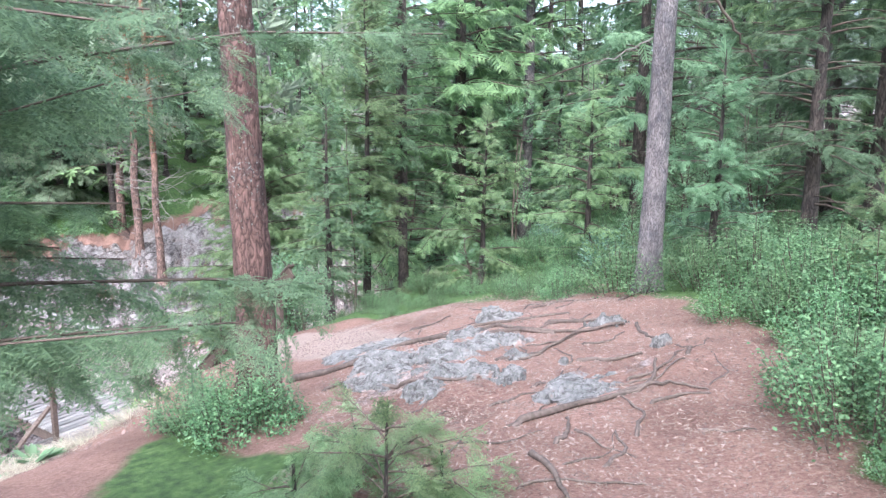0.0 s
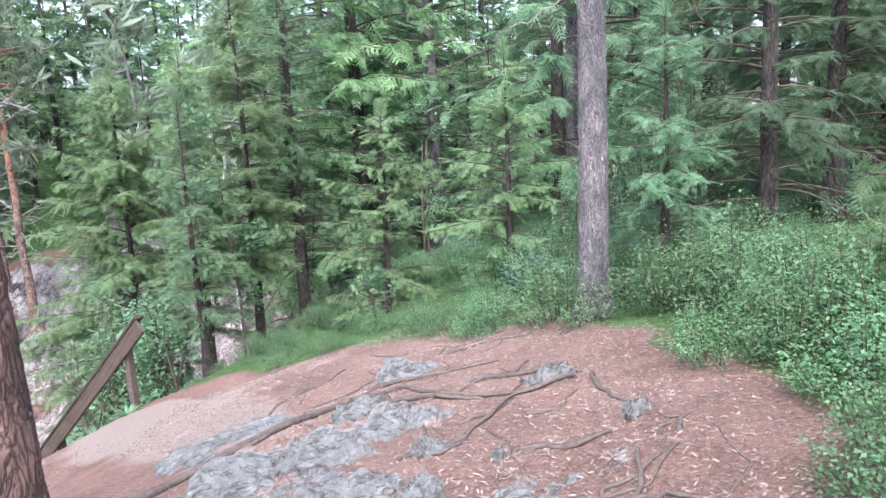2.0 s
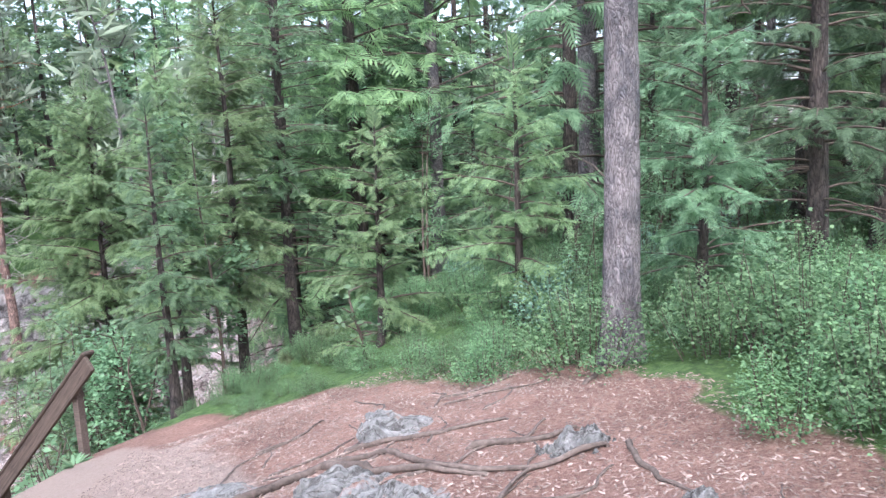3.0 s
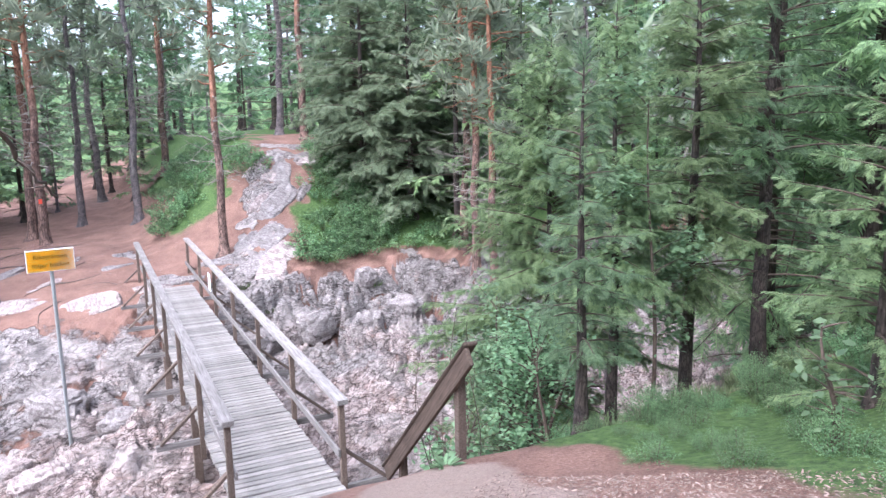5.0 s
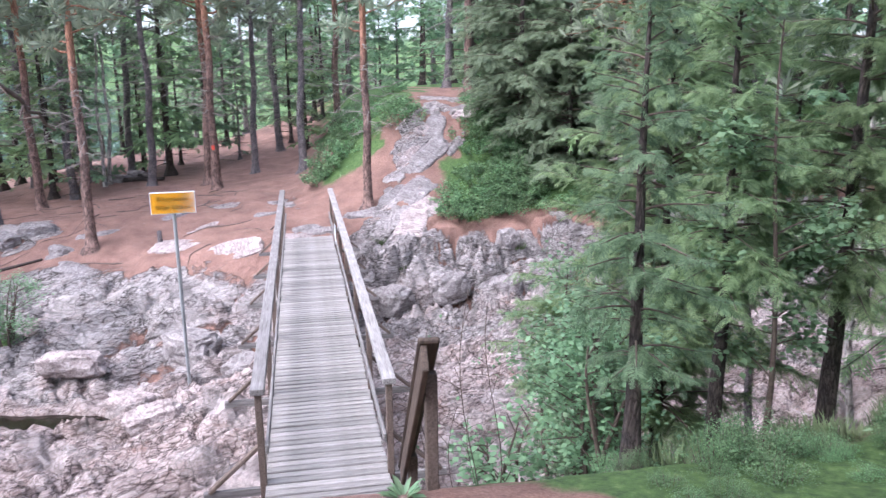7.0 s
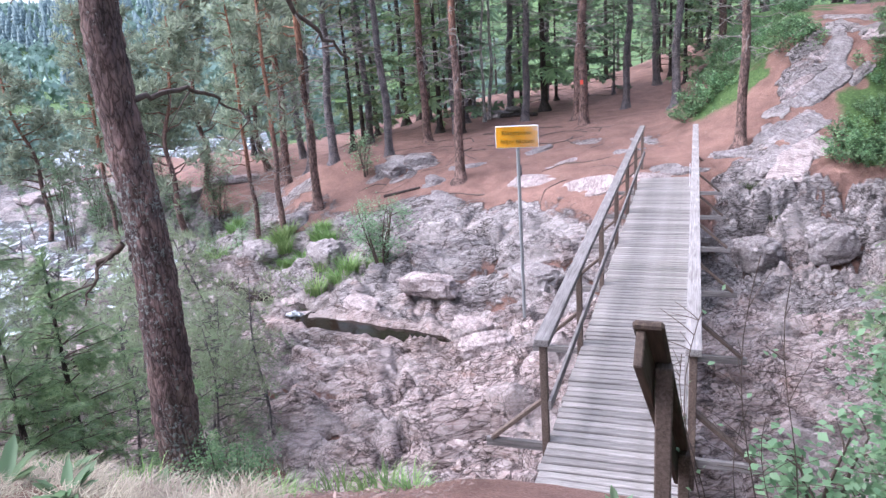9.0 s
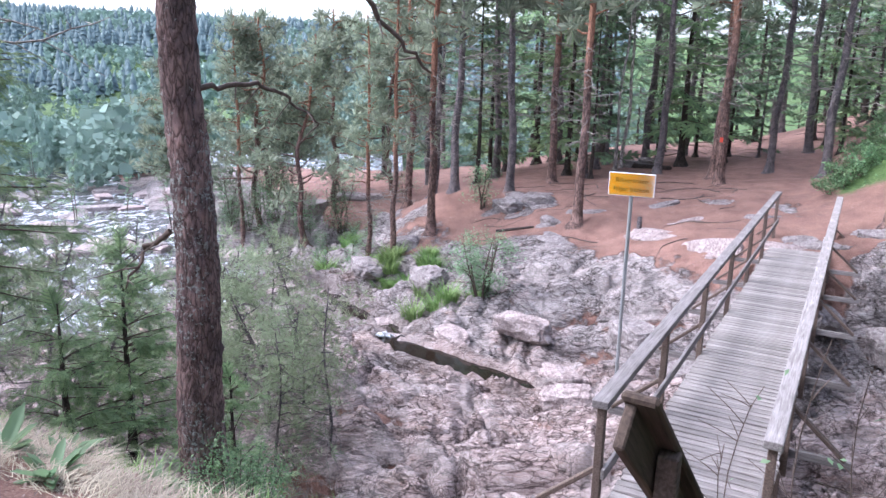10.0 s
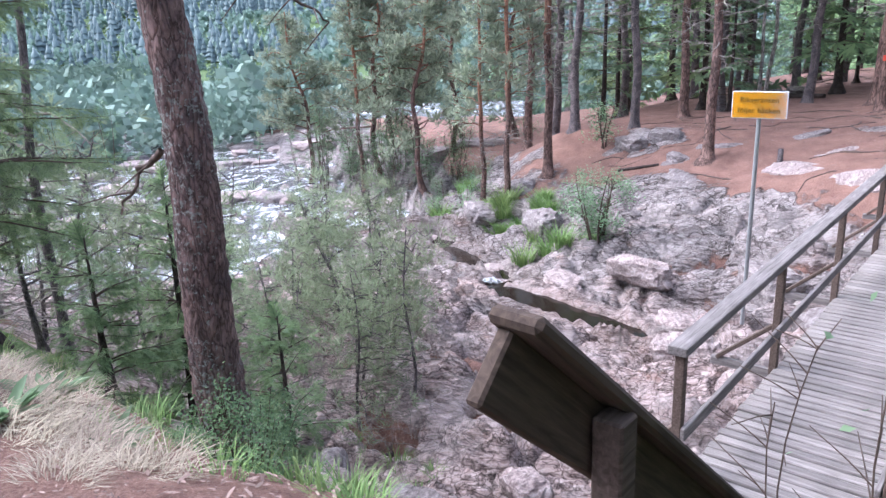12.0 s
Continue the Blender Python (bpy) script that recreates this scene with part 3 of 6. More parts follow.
def covers(x, y):
    """Shares of bare rock, green floor and wet stream bed."""
    s, v = to_sv(x, y)
    r = np.hypot(x, y)
    n1, n2 = fbm(x * 0.5, y * 0.5, 3, 11), fbm(x * 1.3, y * 1.3, 3, 21)
    rock = smooth(-2.0, -0.4, s + n2) * (1 - smooth(11.0, 12.8, s + 1.5 * n1 + 0.35 * np.clip(v, -6, 0)))
    rock = np.maximum(rock, smooth(-9, -14, v + 2 * n1) * smooth(-0.5, 1.5, s) * (1 - smooth(42, 62, r + 8 * n1)) * (1 - smooth(0, 1.5, s - 14.5 - 0.6 * np.clip(-v - 11, 0, 40) + 2 * n1)))
    trail = 1 - smooth(1.25, 1.75, line_distance(x, y, TRAIL) + 0.5 * n2 + 0.75 * smooth(6.9, 8.0, y))
    trail = np.maximum(trail, 1 - smooth(0.9, 1.3, line_distance(x, y, ((-0.5, 4.9), (-0.9, 6.8), (-1.9, 8.3))) + 0.4 * n2))
    lower = 1 - smooth(0.5, 0.9, np.minimum(line_distance(x, y, LOWER_TRAIL), line_distance(x, y, ((-3.0, 7.6), (-3.9, 5.6), (-4.6, 3.5))) - 0.45) + 0.3 * n2)
    slabs = trail * smooth(4.3, 4.8, y) * smooth(0.24, 0.30, n1 + 0.25 * n2 - 0.1 * smooth(7, 8, y) + 0.1 * (np.hypot(x - 0.35, y - 5.4) < 1.0))
    rock = np.maximum(rock, smooth(0.5, 1.5, v) * smooth(9, 10, s) * (1 - smooth(12.6, 13.6, s + n2)))
    rock = np.maximum(rock, slabs * 0.5)
    ridge = line_distance(s, v, ((12.5, 1.6), (16.7, 3.0), (19.0, 4.3), (21.6, 5.4), (26, 6.2)))
    rock = np.maximum(rock, smooth(0.75, 0.25, ridge + 1.7 * n2) * smooth(12.4, 13, s) * (1 - smooth(20.5, 22.5, s)))
    rock = np.maximum(rock, smooth(0.14, 0.24, n1 + 0.35 * n2) * smooth(12, 13, s) * (1 - smooth(17, 19, s)) * smooth(-11, -9, v) * (1 - smooth(-1.5, 0.5, v)))
    green = (1 - smooth(-3.4, -2.2, s)) * (1 - np.maximum(trail, lower))
    green = np.maximum(green, smooth(-3.2, -2.2, s) * (1 - smooth(-1.6, -0.6, s)) * (1 - lower) * smooth(-0.2, 0.3, np.abs(v + 0.2) - 0.8))
    green = np.maximum(green, smooth(0.9, 1.5, ridge + n2) * smooth(3.6, 4.6, v) * smooth(13.4, 14.4, s + n1))
    green = np.maximum(green, smooth(1.0, 1.6, ridge + n2) * smooth(0.3, 1.3, v + n1) * smooth(16.8, 18, s))
    green = np.maximum(green, smooth(70, 110, r))
    bed = smooth(-0.5, 0.05, -np.abs(creek_offset(s, v)) + 0.5) * (v < -3.2)
    dirt = (1 - smooth(0.35, 0.75, line_distance(x, y, ((-0.5, 6.6), (-1.2, 7.6), (-2.0, 8.5))) + 0.4 * n2)) * (1 - rock)
    return rock, green * (1 - rock) * (1 - dirt), bed * rock, dirt


CREEK = ((7.0, -3.9), (7.3, -4.8), (7.7, -6.3), (8.0, -8.2), (9.4, -8.7), (10.4, -10.4), (11.2, -12.0), (12.2, -13.4), (11.6, -16.5))
CREEK_LEVEL = (-5.46, -5.47, -5.48, -5.50, -5.80, -5.95, -6.05, -6.15, -6.5)


def creek_offset(s, v):
    return line_distance(s, v, CREEK) - 0.22 - 0.5 * fbm(s * 0.9, v * 0.9, 3, 131)


def creek_level(s, v):
    """Water level at the nearest stretch of the brook."""
    best = np.full(np.shape(s), 1e9)
    level = np.zeros(np.shape(s))
    for k in range(len(CREEK) - 1):
        (ax, ay), (bx, by) = CREEK[k], CREEK[k + 1]
        dx, dy = bx - ax, by - ay
        t = np.clip(((s - ax) * dx + (v - ay) * dy) / (dx * dx + dy * dy), 0, 1)
        d = np.hypot(s - ax - t * dx, v - ay - t * dy)
        level = np.where(d < best, CREEK_LEVEL[k] + (CREEK_LEVEL[k + 1] - CREEK_LEVEL[k]) * t, level)
        best = np.minimum(d, best)
    return level


def relief(x, y):
    """Small relief of rock, trail and forest floor."""
    rock, green, bed, dirt = covers(x, y)
    s, v = to_sv(x, y)
    a, b = 0.40 * x + 0.917 * y, -0.917 * x + 0.40 * y
    ridged = 0.5 - np.abs(fbm(a * 0.35, b * 1.1, 4, 31)) * 1.6
    crag = 0.5 - np.abs(fbm(a * 1.1 + 5, b * 2.6, 4, 41, 0.6)) * 1.8
    inrav = smooth(-1.2, 1.0, s) * (1 - smooth(12.0, 14.0, s - 13 * smooth(-9, -22, v)))
    crag2 = 0.5 - np.abs(fbm(a * 2.6 + 3, b * 6.5, 3, 71, 0.6)) * 1.8
    cells = fbm(a * 0.42 + 2, b * 0.95, 4, 91, 0.45)
    fr = cells * 6 - np.floor(cells * 6)
    ledge = (np.floor(cells * 6) + 0.35 * fr + 0.65 * smooth(0.75, 1.0, fr)) / 6
    gully = smooth(0.10, 0.0, np.abs(fbm(a * 0.55 + 8, b * 0.9, 3, 95)))
    wa, wb = a + 0.5 * fbm(x * 0.9, y * 0.9, 3, 101), b + 0.5 * fbm(x * 0.9, y * 0.9, 3, 105)
    big, joint = facets(wa * 0.5, wb * 1.15, 111, 2.0)
    small, joint2 = facets(wa * 1.5 + 4, wb * 3.6, 121, 1.5)
    blocks = 0.30 * big + 0.12 * small - 0.16 * smooth(0.14, 0.0, joint) - 0.06 * smooth(0.16, 0.0, joint2)
    z = rock * (inrav * ((0.55 + 0.5 * smooth(-12, -16, v)) * ridged + 0.10 * crag + 0.04 * crag2 + blocks + 0.5 * ledge - 0.30 * gully - 0.30) + (1 - inrav) * (0.08 * crag + 0.04 + 0.4 * blocks))
    cliff = inrav * smooth(9, 10.5, s) * smooth(-2, 1, v)
    z = z + cliff * (0.35 * np.round(fbm(a * 0.9, b * 0.9, 3, 51) * 5) / 5 + 0.2 * crag + 0.35 * big - 0.45 * smooth(0.16, 0.0, joint) - 0.2 * smooth(0.2, 0.0, joint2))
    z = z + (1 - rock) * (0.05 * fbm(x * 1.6, y * 1.6, 4, 61) + 0.12 * fbm(x * 0.5, y * 0.5, 2, 66))
    return z


def heights(x, y):
    x, y = np.asarray(x, dtype=float), np.asarray(y, dtype=float)
    r = np.hypot(x, y)
    z = land(x, y) + relief(x, y) * (1 - smooth(60, 90, r))
    s, v = to_sv(x, y)
    off, level = creek_offset(s, v), creek_level(s, v)
    z = np.where(off < 0.6, np.maximum(z, level + 0.06 + 0.3 * np.abs(fbm(x * 2, y * 2, 4, 141))), z)
    w = smooth(0.16, -0.08, off)
    z = z * (1 - w) + np.minimum(z, level - 0.16) * w
    return z + 3.0 * fbm(x * 0.02, y * 0.02, 3, 81) * smooth(60, 200, r)


def gz(x, y):
    return float(heights(np.array([x]), np.array([y]))[0])


def axis_steps(lo, hi, fine, reach):
    core = np.arange(lo, hi + fine * 0.5, fine)
    out, step = [hi], fine
    while out[-1] < reach:
        step *= 1.15
        out.append(out[-1] + step)
    up = np.array(out[1:])
    out, step = [lo], fine
    while out[-1] > -reach:
        step *= 1.15
        out.append(out[-1] - step)
    return np.concatenate([np.array(out[1:])[::-1], core, up])


gx, gy = axis_steps(-25.0, 3.0, 0.062, 2600.0), axis_steps(0.0, 23.0, 0.062, 2600.0)
GX, GY = np.meshgrid(gx, gy)
GZ = heights(GX, GY)
nx, ny = len(gx), len(gy)
idx = np.arange(nx * ny).reshape(ny, nx)
quads = np.stack([idx[:-1, :-1], idx[:-1, 1:], idx[1:, 1:], idx[1:, :-1]], -1).reshape(-1, 4)
ground_mesh = mesh_from("ground", np.stack([GX, GY, GZ], -1).reshape(-1, 3), quads, M_GROUND, True)
attr = ground_mesh.color_attributes.new("cover", "FLOAT_COLOR", "POINT")
rk, gr, bd, dt = covers(GX.ravel(), GY.ravel())
hollow = (GZ - land(GX, GY)).ravel() + 0.18 + 0.5 * fbm(GX.ravel() * 0.7, GY.ravel() * 0.7, 3, 151)
caught = smooth(-0.30, -0.55, hollow) * (GX.ravel() < -5)
rk = rk * (1 - 0.6 * caught)
attr.data.foreach_set("color", np.stack([rk, gr, bd, dt], -1).astype(np.float32).ravel())
ground = tagged(new("ground", ground_mesh), "forest ground of red needle litter, moss and pink bedrock", "ground", kind="structure")

# river in the lower ravine and the brook that feeds it
RIVER_Z = -6.58
wx, wy = np.meshgrid(np.linspace(-70, -12, 60), np.linspace(-40, 9, 50))
widx = np.arange(60 * 50).reshape(50, 60)
wq = np.stack([widx[:-1, :-1], widx[:-1, 1:], widx[1:, 1:], widx[1:, :-1]], -1).reshape(-1, 4)
wm = mesh_from("river", np.stack([wx, wy, np.full_like(wx, RIVER_Z)], -1).reshape(-1, 3), wq, M_RAPIDS, True)
tagged(new("water_river", wm), "white river rapids with foam and painted sky glints between rock slabs", "river", kind="structure")


def brook(k0, k1, width, name):
    p = np.array([from_sv(*q) for q in CREEK[k0:k1]])
    z = np.array(CREEK_LEVEL[k0:k1])
    d = np.gradient(p, axis=0)
    d /= np.linalg.norm(d, axis=1)[:, None]
    side = np.stack([-d[:, 1], d[:, 0]], -1) * width
    v = np.concatenate([np.column_stack([p - side, z]), np.column_stack([p + side, z])])
    k = len(p)
    f = np.array([(i, i + 1, k + i + 1, k + i) for i in range(k - 1)])
    return tagged(new(name, mesh_from(name, v, f, M_WATER, True)), "dark brown brook water in a rock channel", "brook", kind="structure")


brook(0, 4, 0.62, "water_upper_brook")
brook(3, 5, 0.5, "water_brook_fall")
brook(4, 9, 0.75, "water_lower_brook")
# little white fall below the pool
fall_s, fall_v = 8.35, -8.42
fall = Soup()
frng = np.random.RandomState(3)
for k in range(14):
    u = frng.uniform(-0.2, 0.2)
    x0, y0 = from_sv(fall_s - 0.15 + 0.3 * frng.rand(), fall_v + u)
    x1, y1 = from_sv(fall_s + 0.35 + 0.2 * frng.rand(), fall_v + u - 0.12)
    fall.add(*tube(np.linspace((x0, y0, -5.48), (x1, y1, -5.70), 5) + frng.normal(scale=0.012, size=(5, 3)), [0.01, 0.035, 0.04, 0.035, 0.02], 6))
tagged(new("water_fall", fall.mesh("water_fall", M_FOAM, True)), "small white cascade between brook pools", "cascade", kind="structure")


# ---- footbridge ----
B0 = Vector((-5.23, 10.64, 0))
BU, BV = Vector((-0.838, 0.546, 0)), Vector((0.546, 0.838, 0))
DECK_Z, RAIL_Z, HALF, LENGTH = -3.27, -2.17, 0.67, 14.1


def on_bridge(s, v, z):
    p = B0 + BU * s + BV * v
    return (p.x, p.y, z)


def build_bridge():
    b = thing("footbridge", 0, 0, 0, "weathered grey timber footbridge with plank deck and handrails", "bridge")
    rng = random.Random(5)
    turn = math.degrees(math.atan2(BV.y, BV.x))
    shapes = []
    for k in range(6):
        bm = box_bm((1.30 + 0.02 * rng.random(), 0.098, 0.045), None, 0.008)
        for vtx in bm.verts:
            vtx.co.z += rng.uniform(-0.003, 0.003)
            vtx.co.y += rng.uniform(-0.003, 0.003)
        me = bpy.data.meshes.new("deck_plank")
        bm.to_mesh(me)
        bm.free()
        me.materials.append(M_DECK)
        shapes.append(me)
    s, k = -1.75, 0
    while s < LENGTH + 0.5:
        ob = part("deck_plank", shapes[rng.randrange(6)], None, b)
        x, y, z = on_bridge(s, rng.uniform(-0.012, 0.012), DECK_Z - 0.022 + rng.uniform(-0.003, 0.003))
        ob.matrix_basis = pose(x, y, z, rng.uniform(-0.6, 0.6), rng.uniform(-0.3, 0.3), turn + rng.uniform(-0.5, 0.5))
        s += 0.1215
    for v in (-0.5, 0.5):
        beam_part("stringer", on_bridge(-1.8, v, DECK_Z - 0.16), on_bridge(LENGTH + 0.4, v, DECK_Z - 0.16), 0.14, 0.22, M_POST, b)
    n = 7
    for side in (-1, 1):
        beam_part("top_rail", on_bridge(-0.06, side * HALF, RAIL_Z - 0.035), on_bridge(LENGTH, side * HALF, RAIL_Z - 0.03 + 0.12), 0.14, 0.07, M_RAIL, b)
        beam_part("mid_rail", on_bridge(-0.03, side * (HALF - 0.06), DECK_Z + 0.42), on_bridge(LENGTH, side * (HALF - 0.06), DECK_Z + 0.50), 0.035, 0.10, M_RAIL, b)
        for i in range(n):
            s = 0.03 + i * (LENGTH - 0.1) / (n - 1)
            zt = RAIL_Z - 0.07 + 0.12 * s / LENGTH
            beam_part("post", on_bridge(s, side * HALF, DECK_Z - 0.35), on_bridge(s, side * HALF, zt), 0.07, 0.07, M_POST, b, up=tuple(BU))
            beam_part("outrigger", on_bridge(s + 0.06, side * 0.45, DECK_Z - 0.10), on_bridge(s + 0.06, side * (HALF + 0.62), DECK_Z - 0.10), 0.05, 0.09, M_RAIL, b)
            beam_part("diagonal_brace", on_bridge(s + 0.06, side * (HALF + 0.56), DECK_Z - 0.06), on_bridge(s + 0.06, side * (HALF + 0.02), DECK_Z + 0.42), 0.04, 0.08, M_POST, b, up=tuple(BU))
    # footings under the two ends
    for s in (0.1, LENGTH + 0.2):
        for v in (-0.5, 0.5):
            x, y, z = on_bridge(s, v, DECK_Z - 0.27)
            g = gz(x, y) - 0.2
            if z - g > 0.1:
                beam_part("trestle_post", (x, y, g), (x, y, z), 0.15, 0.15, M_POST, b, up=tuple(BU))
    for s in (4.7, 9.4):
        for v in (-0.5, 0.5):
            x, y, z = on_bridge(s, v, DECK_Z - 0.27)
            beam_part("trestle_post", (x, y, gz(x, y) - 0.2), (x, y, z), 0.14, 0.14, M_POST, b, up=tuple(BU))
    return b


build_bridge()
plate = thing("notice_plate", *on_bridge(9.4, HALF - 0.10, RAIL_Z - 0.30), "small blue and white notice plate fixed to the bridge rail", "sign", rz=math.degrees(math.atan2(BU.y, BU.x)))
part("plate", box_bm((0.34, 0.008, 0.42)), M_WHITE, plate)
for zc, col in ((0.10, (0.1, 0.2, 0.5)), (-0.08, (0.55, 0.12, 0.1))):
    m = plain_material("plate_print", tuple(c * 0.8 for c in col), col, 30, 0.5)
    part("print_block", box_bm((0.26, 0.004, 0.11), Matrix.Translation((0, -0.006, zc)), 0), m, plate)


def build_stairs():
    st = thing("timber_stairs", 0, 0, 0, "steep weathered timber stairs from the trail down to the bridge", "stairs")
    a, c = Vector((-2.35, 8.55, -1.62)), Vector((-4.05, 9.72, -3.22))
    n = 9
    turn = math.degrees(math.atan2(BV.y, BV.x))
    for i in range(n):
        p = a.lerp(c, (i + 0.5) / n)
        ob = part("tread", box_bm((1.15, 0.24, 0.05), None, 0.01), M_DECK, st)
        ob.matrix_basis = pose(p.x, p.y, p.z, 0, 0, turn)
    for v in (-0.56, 0.56):
        o = BV * v
        beam_part("stair_stringer", tuple(a + o - Vector((0, 0, 0.1))), tuple(c + o - Vector((0, 0, 0.1))), 0.05, 0.2, M_POST, st)
    return st


build_stairs()
edge_a, edge_b = (-2.05, 9.05, -1.66), (-3.55, 10.05, -2.98)
beam_ob = thing("edging_beam", 0, 0, 0, "pale squared timber edging beside the stairs", "beam")
beam_part("timber", edge_a, edge_b, 0.14, 0.12, M_RAIL, beam_ob)


def build_handrail():
    h = thing("stair_handrail", 0, 0, 0, "dark stained timber handrail board on two brown posts", "handrail")
    a, c = Vector((-1.89, 9.04, -0.465)), Vector((-3.55, 10.27, -2.30))
    d = (c - a).normalized()
    nrm = d.cross(BV).normalized()
    nrm = nrm if nrm.z > 0 else -nrm
    beam_part("cap_board", tuple(a + nrm * -0.02), tuple(c + nrm * -0.02), 0.115, 0.035, M_BOARD, h, "dark cap board with rounded end", bevel=0.014)
    off = nrm * -0.105 - BV * 0.03
    beam_part("side_board", tuple(a + off + d * 0.03), tuple(c + off - d * 0.02), 0.035, 0.145, M_BOARD, h)
    for f in (0.13, 0.80):
        p = a.lerp(c, f) + BV * 0.035
        z0 = gz(p.x, p.y) - 0.2
        beam_part("post", (p.x, p.y, z0), (p.x, p.y, p.z - 0.07), 0.07, 0.07, M_POST, h, up=tuple(BU))
    return h


build_handrail()


# ---- border sign ----
def text_mesh(body, size):
    cu = bpy.data.curves.new("lettering", "FONT")
    cu.body, cu.size, cu.extrude, cu.align_x, cu.align_y = body, size, 0.002, "CENTER", "CENTER"
    cu.space_character = 1.08
    cu.offset = 0.0005
    ob = bpy.data.objects.new("lettering_source", cu)
    scene.collection.objects.link(ob)
    dg = bpy.context.evaluated_depsgraph_get()
    me = bpy.data.meshes.new_from_object(ob.evaluated_get(dg))
    bpy.data.objects.remove(ob)
    me.materials.clear()
    me.materials.append(M_INK)
    return me


def build_sign():
    x, y = -12.88, 12.58
    z0 = gz(x, y)
    top = -1.13
    sg = thing("border_sign", x, y, z0, "yellow border sign with dark lettering on a grey steel pole", "sign", rz=62)
    v, f = tube([(0, 0, -0.2), (0, 0, top - z0 - 0.02)], 0.034, 14)
    part("pole", mesh_from("pole", v, f, M_STEEL, True), None, sg)
    zc = top - z0 - 0.20
    board = part("sign_board", box_bm((0.80, 0.022, 0.40), Matrix.Translation((0, -0.05, zc)), 0.004), M_YELLOW, sg)
    part("white_rim", box_bm((0.815, 0.05, 0.412), Matrix.Translation((0, -0.036, zc + 0.002)), 0.004), M_WHITE, board)
    board.location.y -= 0.006
    for body, dz in (("Riksgränsen", 0.075), ("följer bäcken", -0.085)):
        t = part("lettering", text_mesh(body, 0.110), None, board)
        t.matrix_basis = pose(0, -0.064, zc + dz, 90, 0, 0)
    for dz in (-0.12, 0.12):
        part("clamp", box_bm((0.10, 0.05, 0.03), Matrix.Translation((0, -0.012, zc + dz)), 0.004), M_STEEL, sg)
    return sg


build_sign()


# ---- trees ----
def trunk_points(h, lean=(0, 0), wobble=0.02, rng=None, step=0.25):
    n = max(4, int(h / step))
    z = np.linspace(-0.25, h, n)
    t = np.clip(z / h, 0, 1)
    r = rng.rand(4) * 6.28
    x = lean[0] * t + wobble * np.sin(z * 0.9 + r[0]) + 0.5 * wobble * np.sin(z * 2.3 + r[1])
    y = lean[1] * t + wobble * np.sin(z * 0.8 + r[2]) + 0.5 * wobble * np.sin(z * 2.1 + r[3])
    return np.stack([x - x[0] * 0, y, z], -1)


def trunk_mesh(h, r0, r1, mat, lean=(0, 0), wobble=0.02, seed=0, sides=12, step=0.25, rough=0.02):
    rng = np.random.RandomState(seed)
    p = trunk_points(h, lean, wobble, rng, step)
    t = np.clip(p[:, 2] / h, 0, 1)
    rad = r0 + (r1 - r0) * t ** 0.9 + r0 * 0.55 * np.exp(-np.clip(p[:, 2], -0.25, 9) / 0.18)
    v, f = tube(p, rad, sides, rough=rough, rng=rng)
    return p, mesh_from("trunk", v, f, mat, True)


def branch_line(root, az, up0, length, droop, n=6):
    t = np.linspace(0, 1, n)
    out = np.array([math.cos(az), math.sin(az)])
    horiz = length * t
    z = length * (math.tan(up0) * t - droop * t * t + 0.35 * droop * np.clip(t - 0.6, 0, 1) ** 2 * 4)
    return np.column_stack([root[0] + out[0] * horiz, root[1] + out[1] * horiz, root[2] + z])


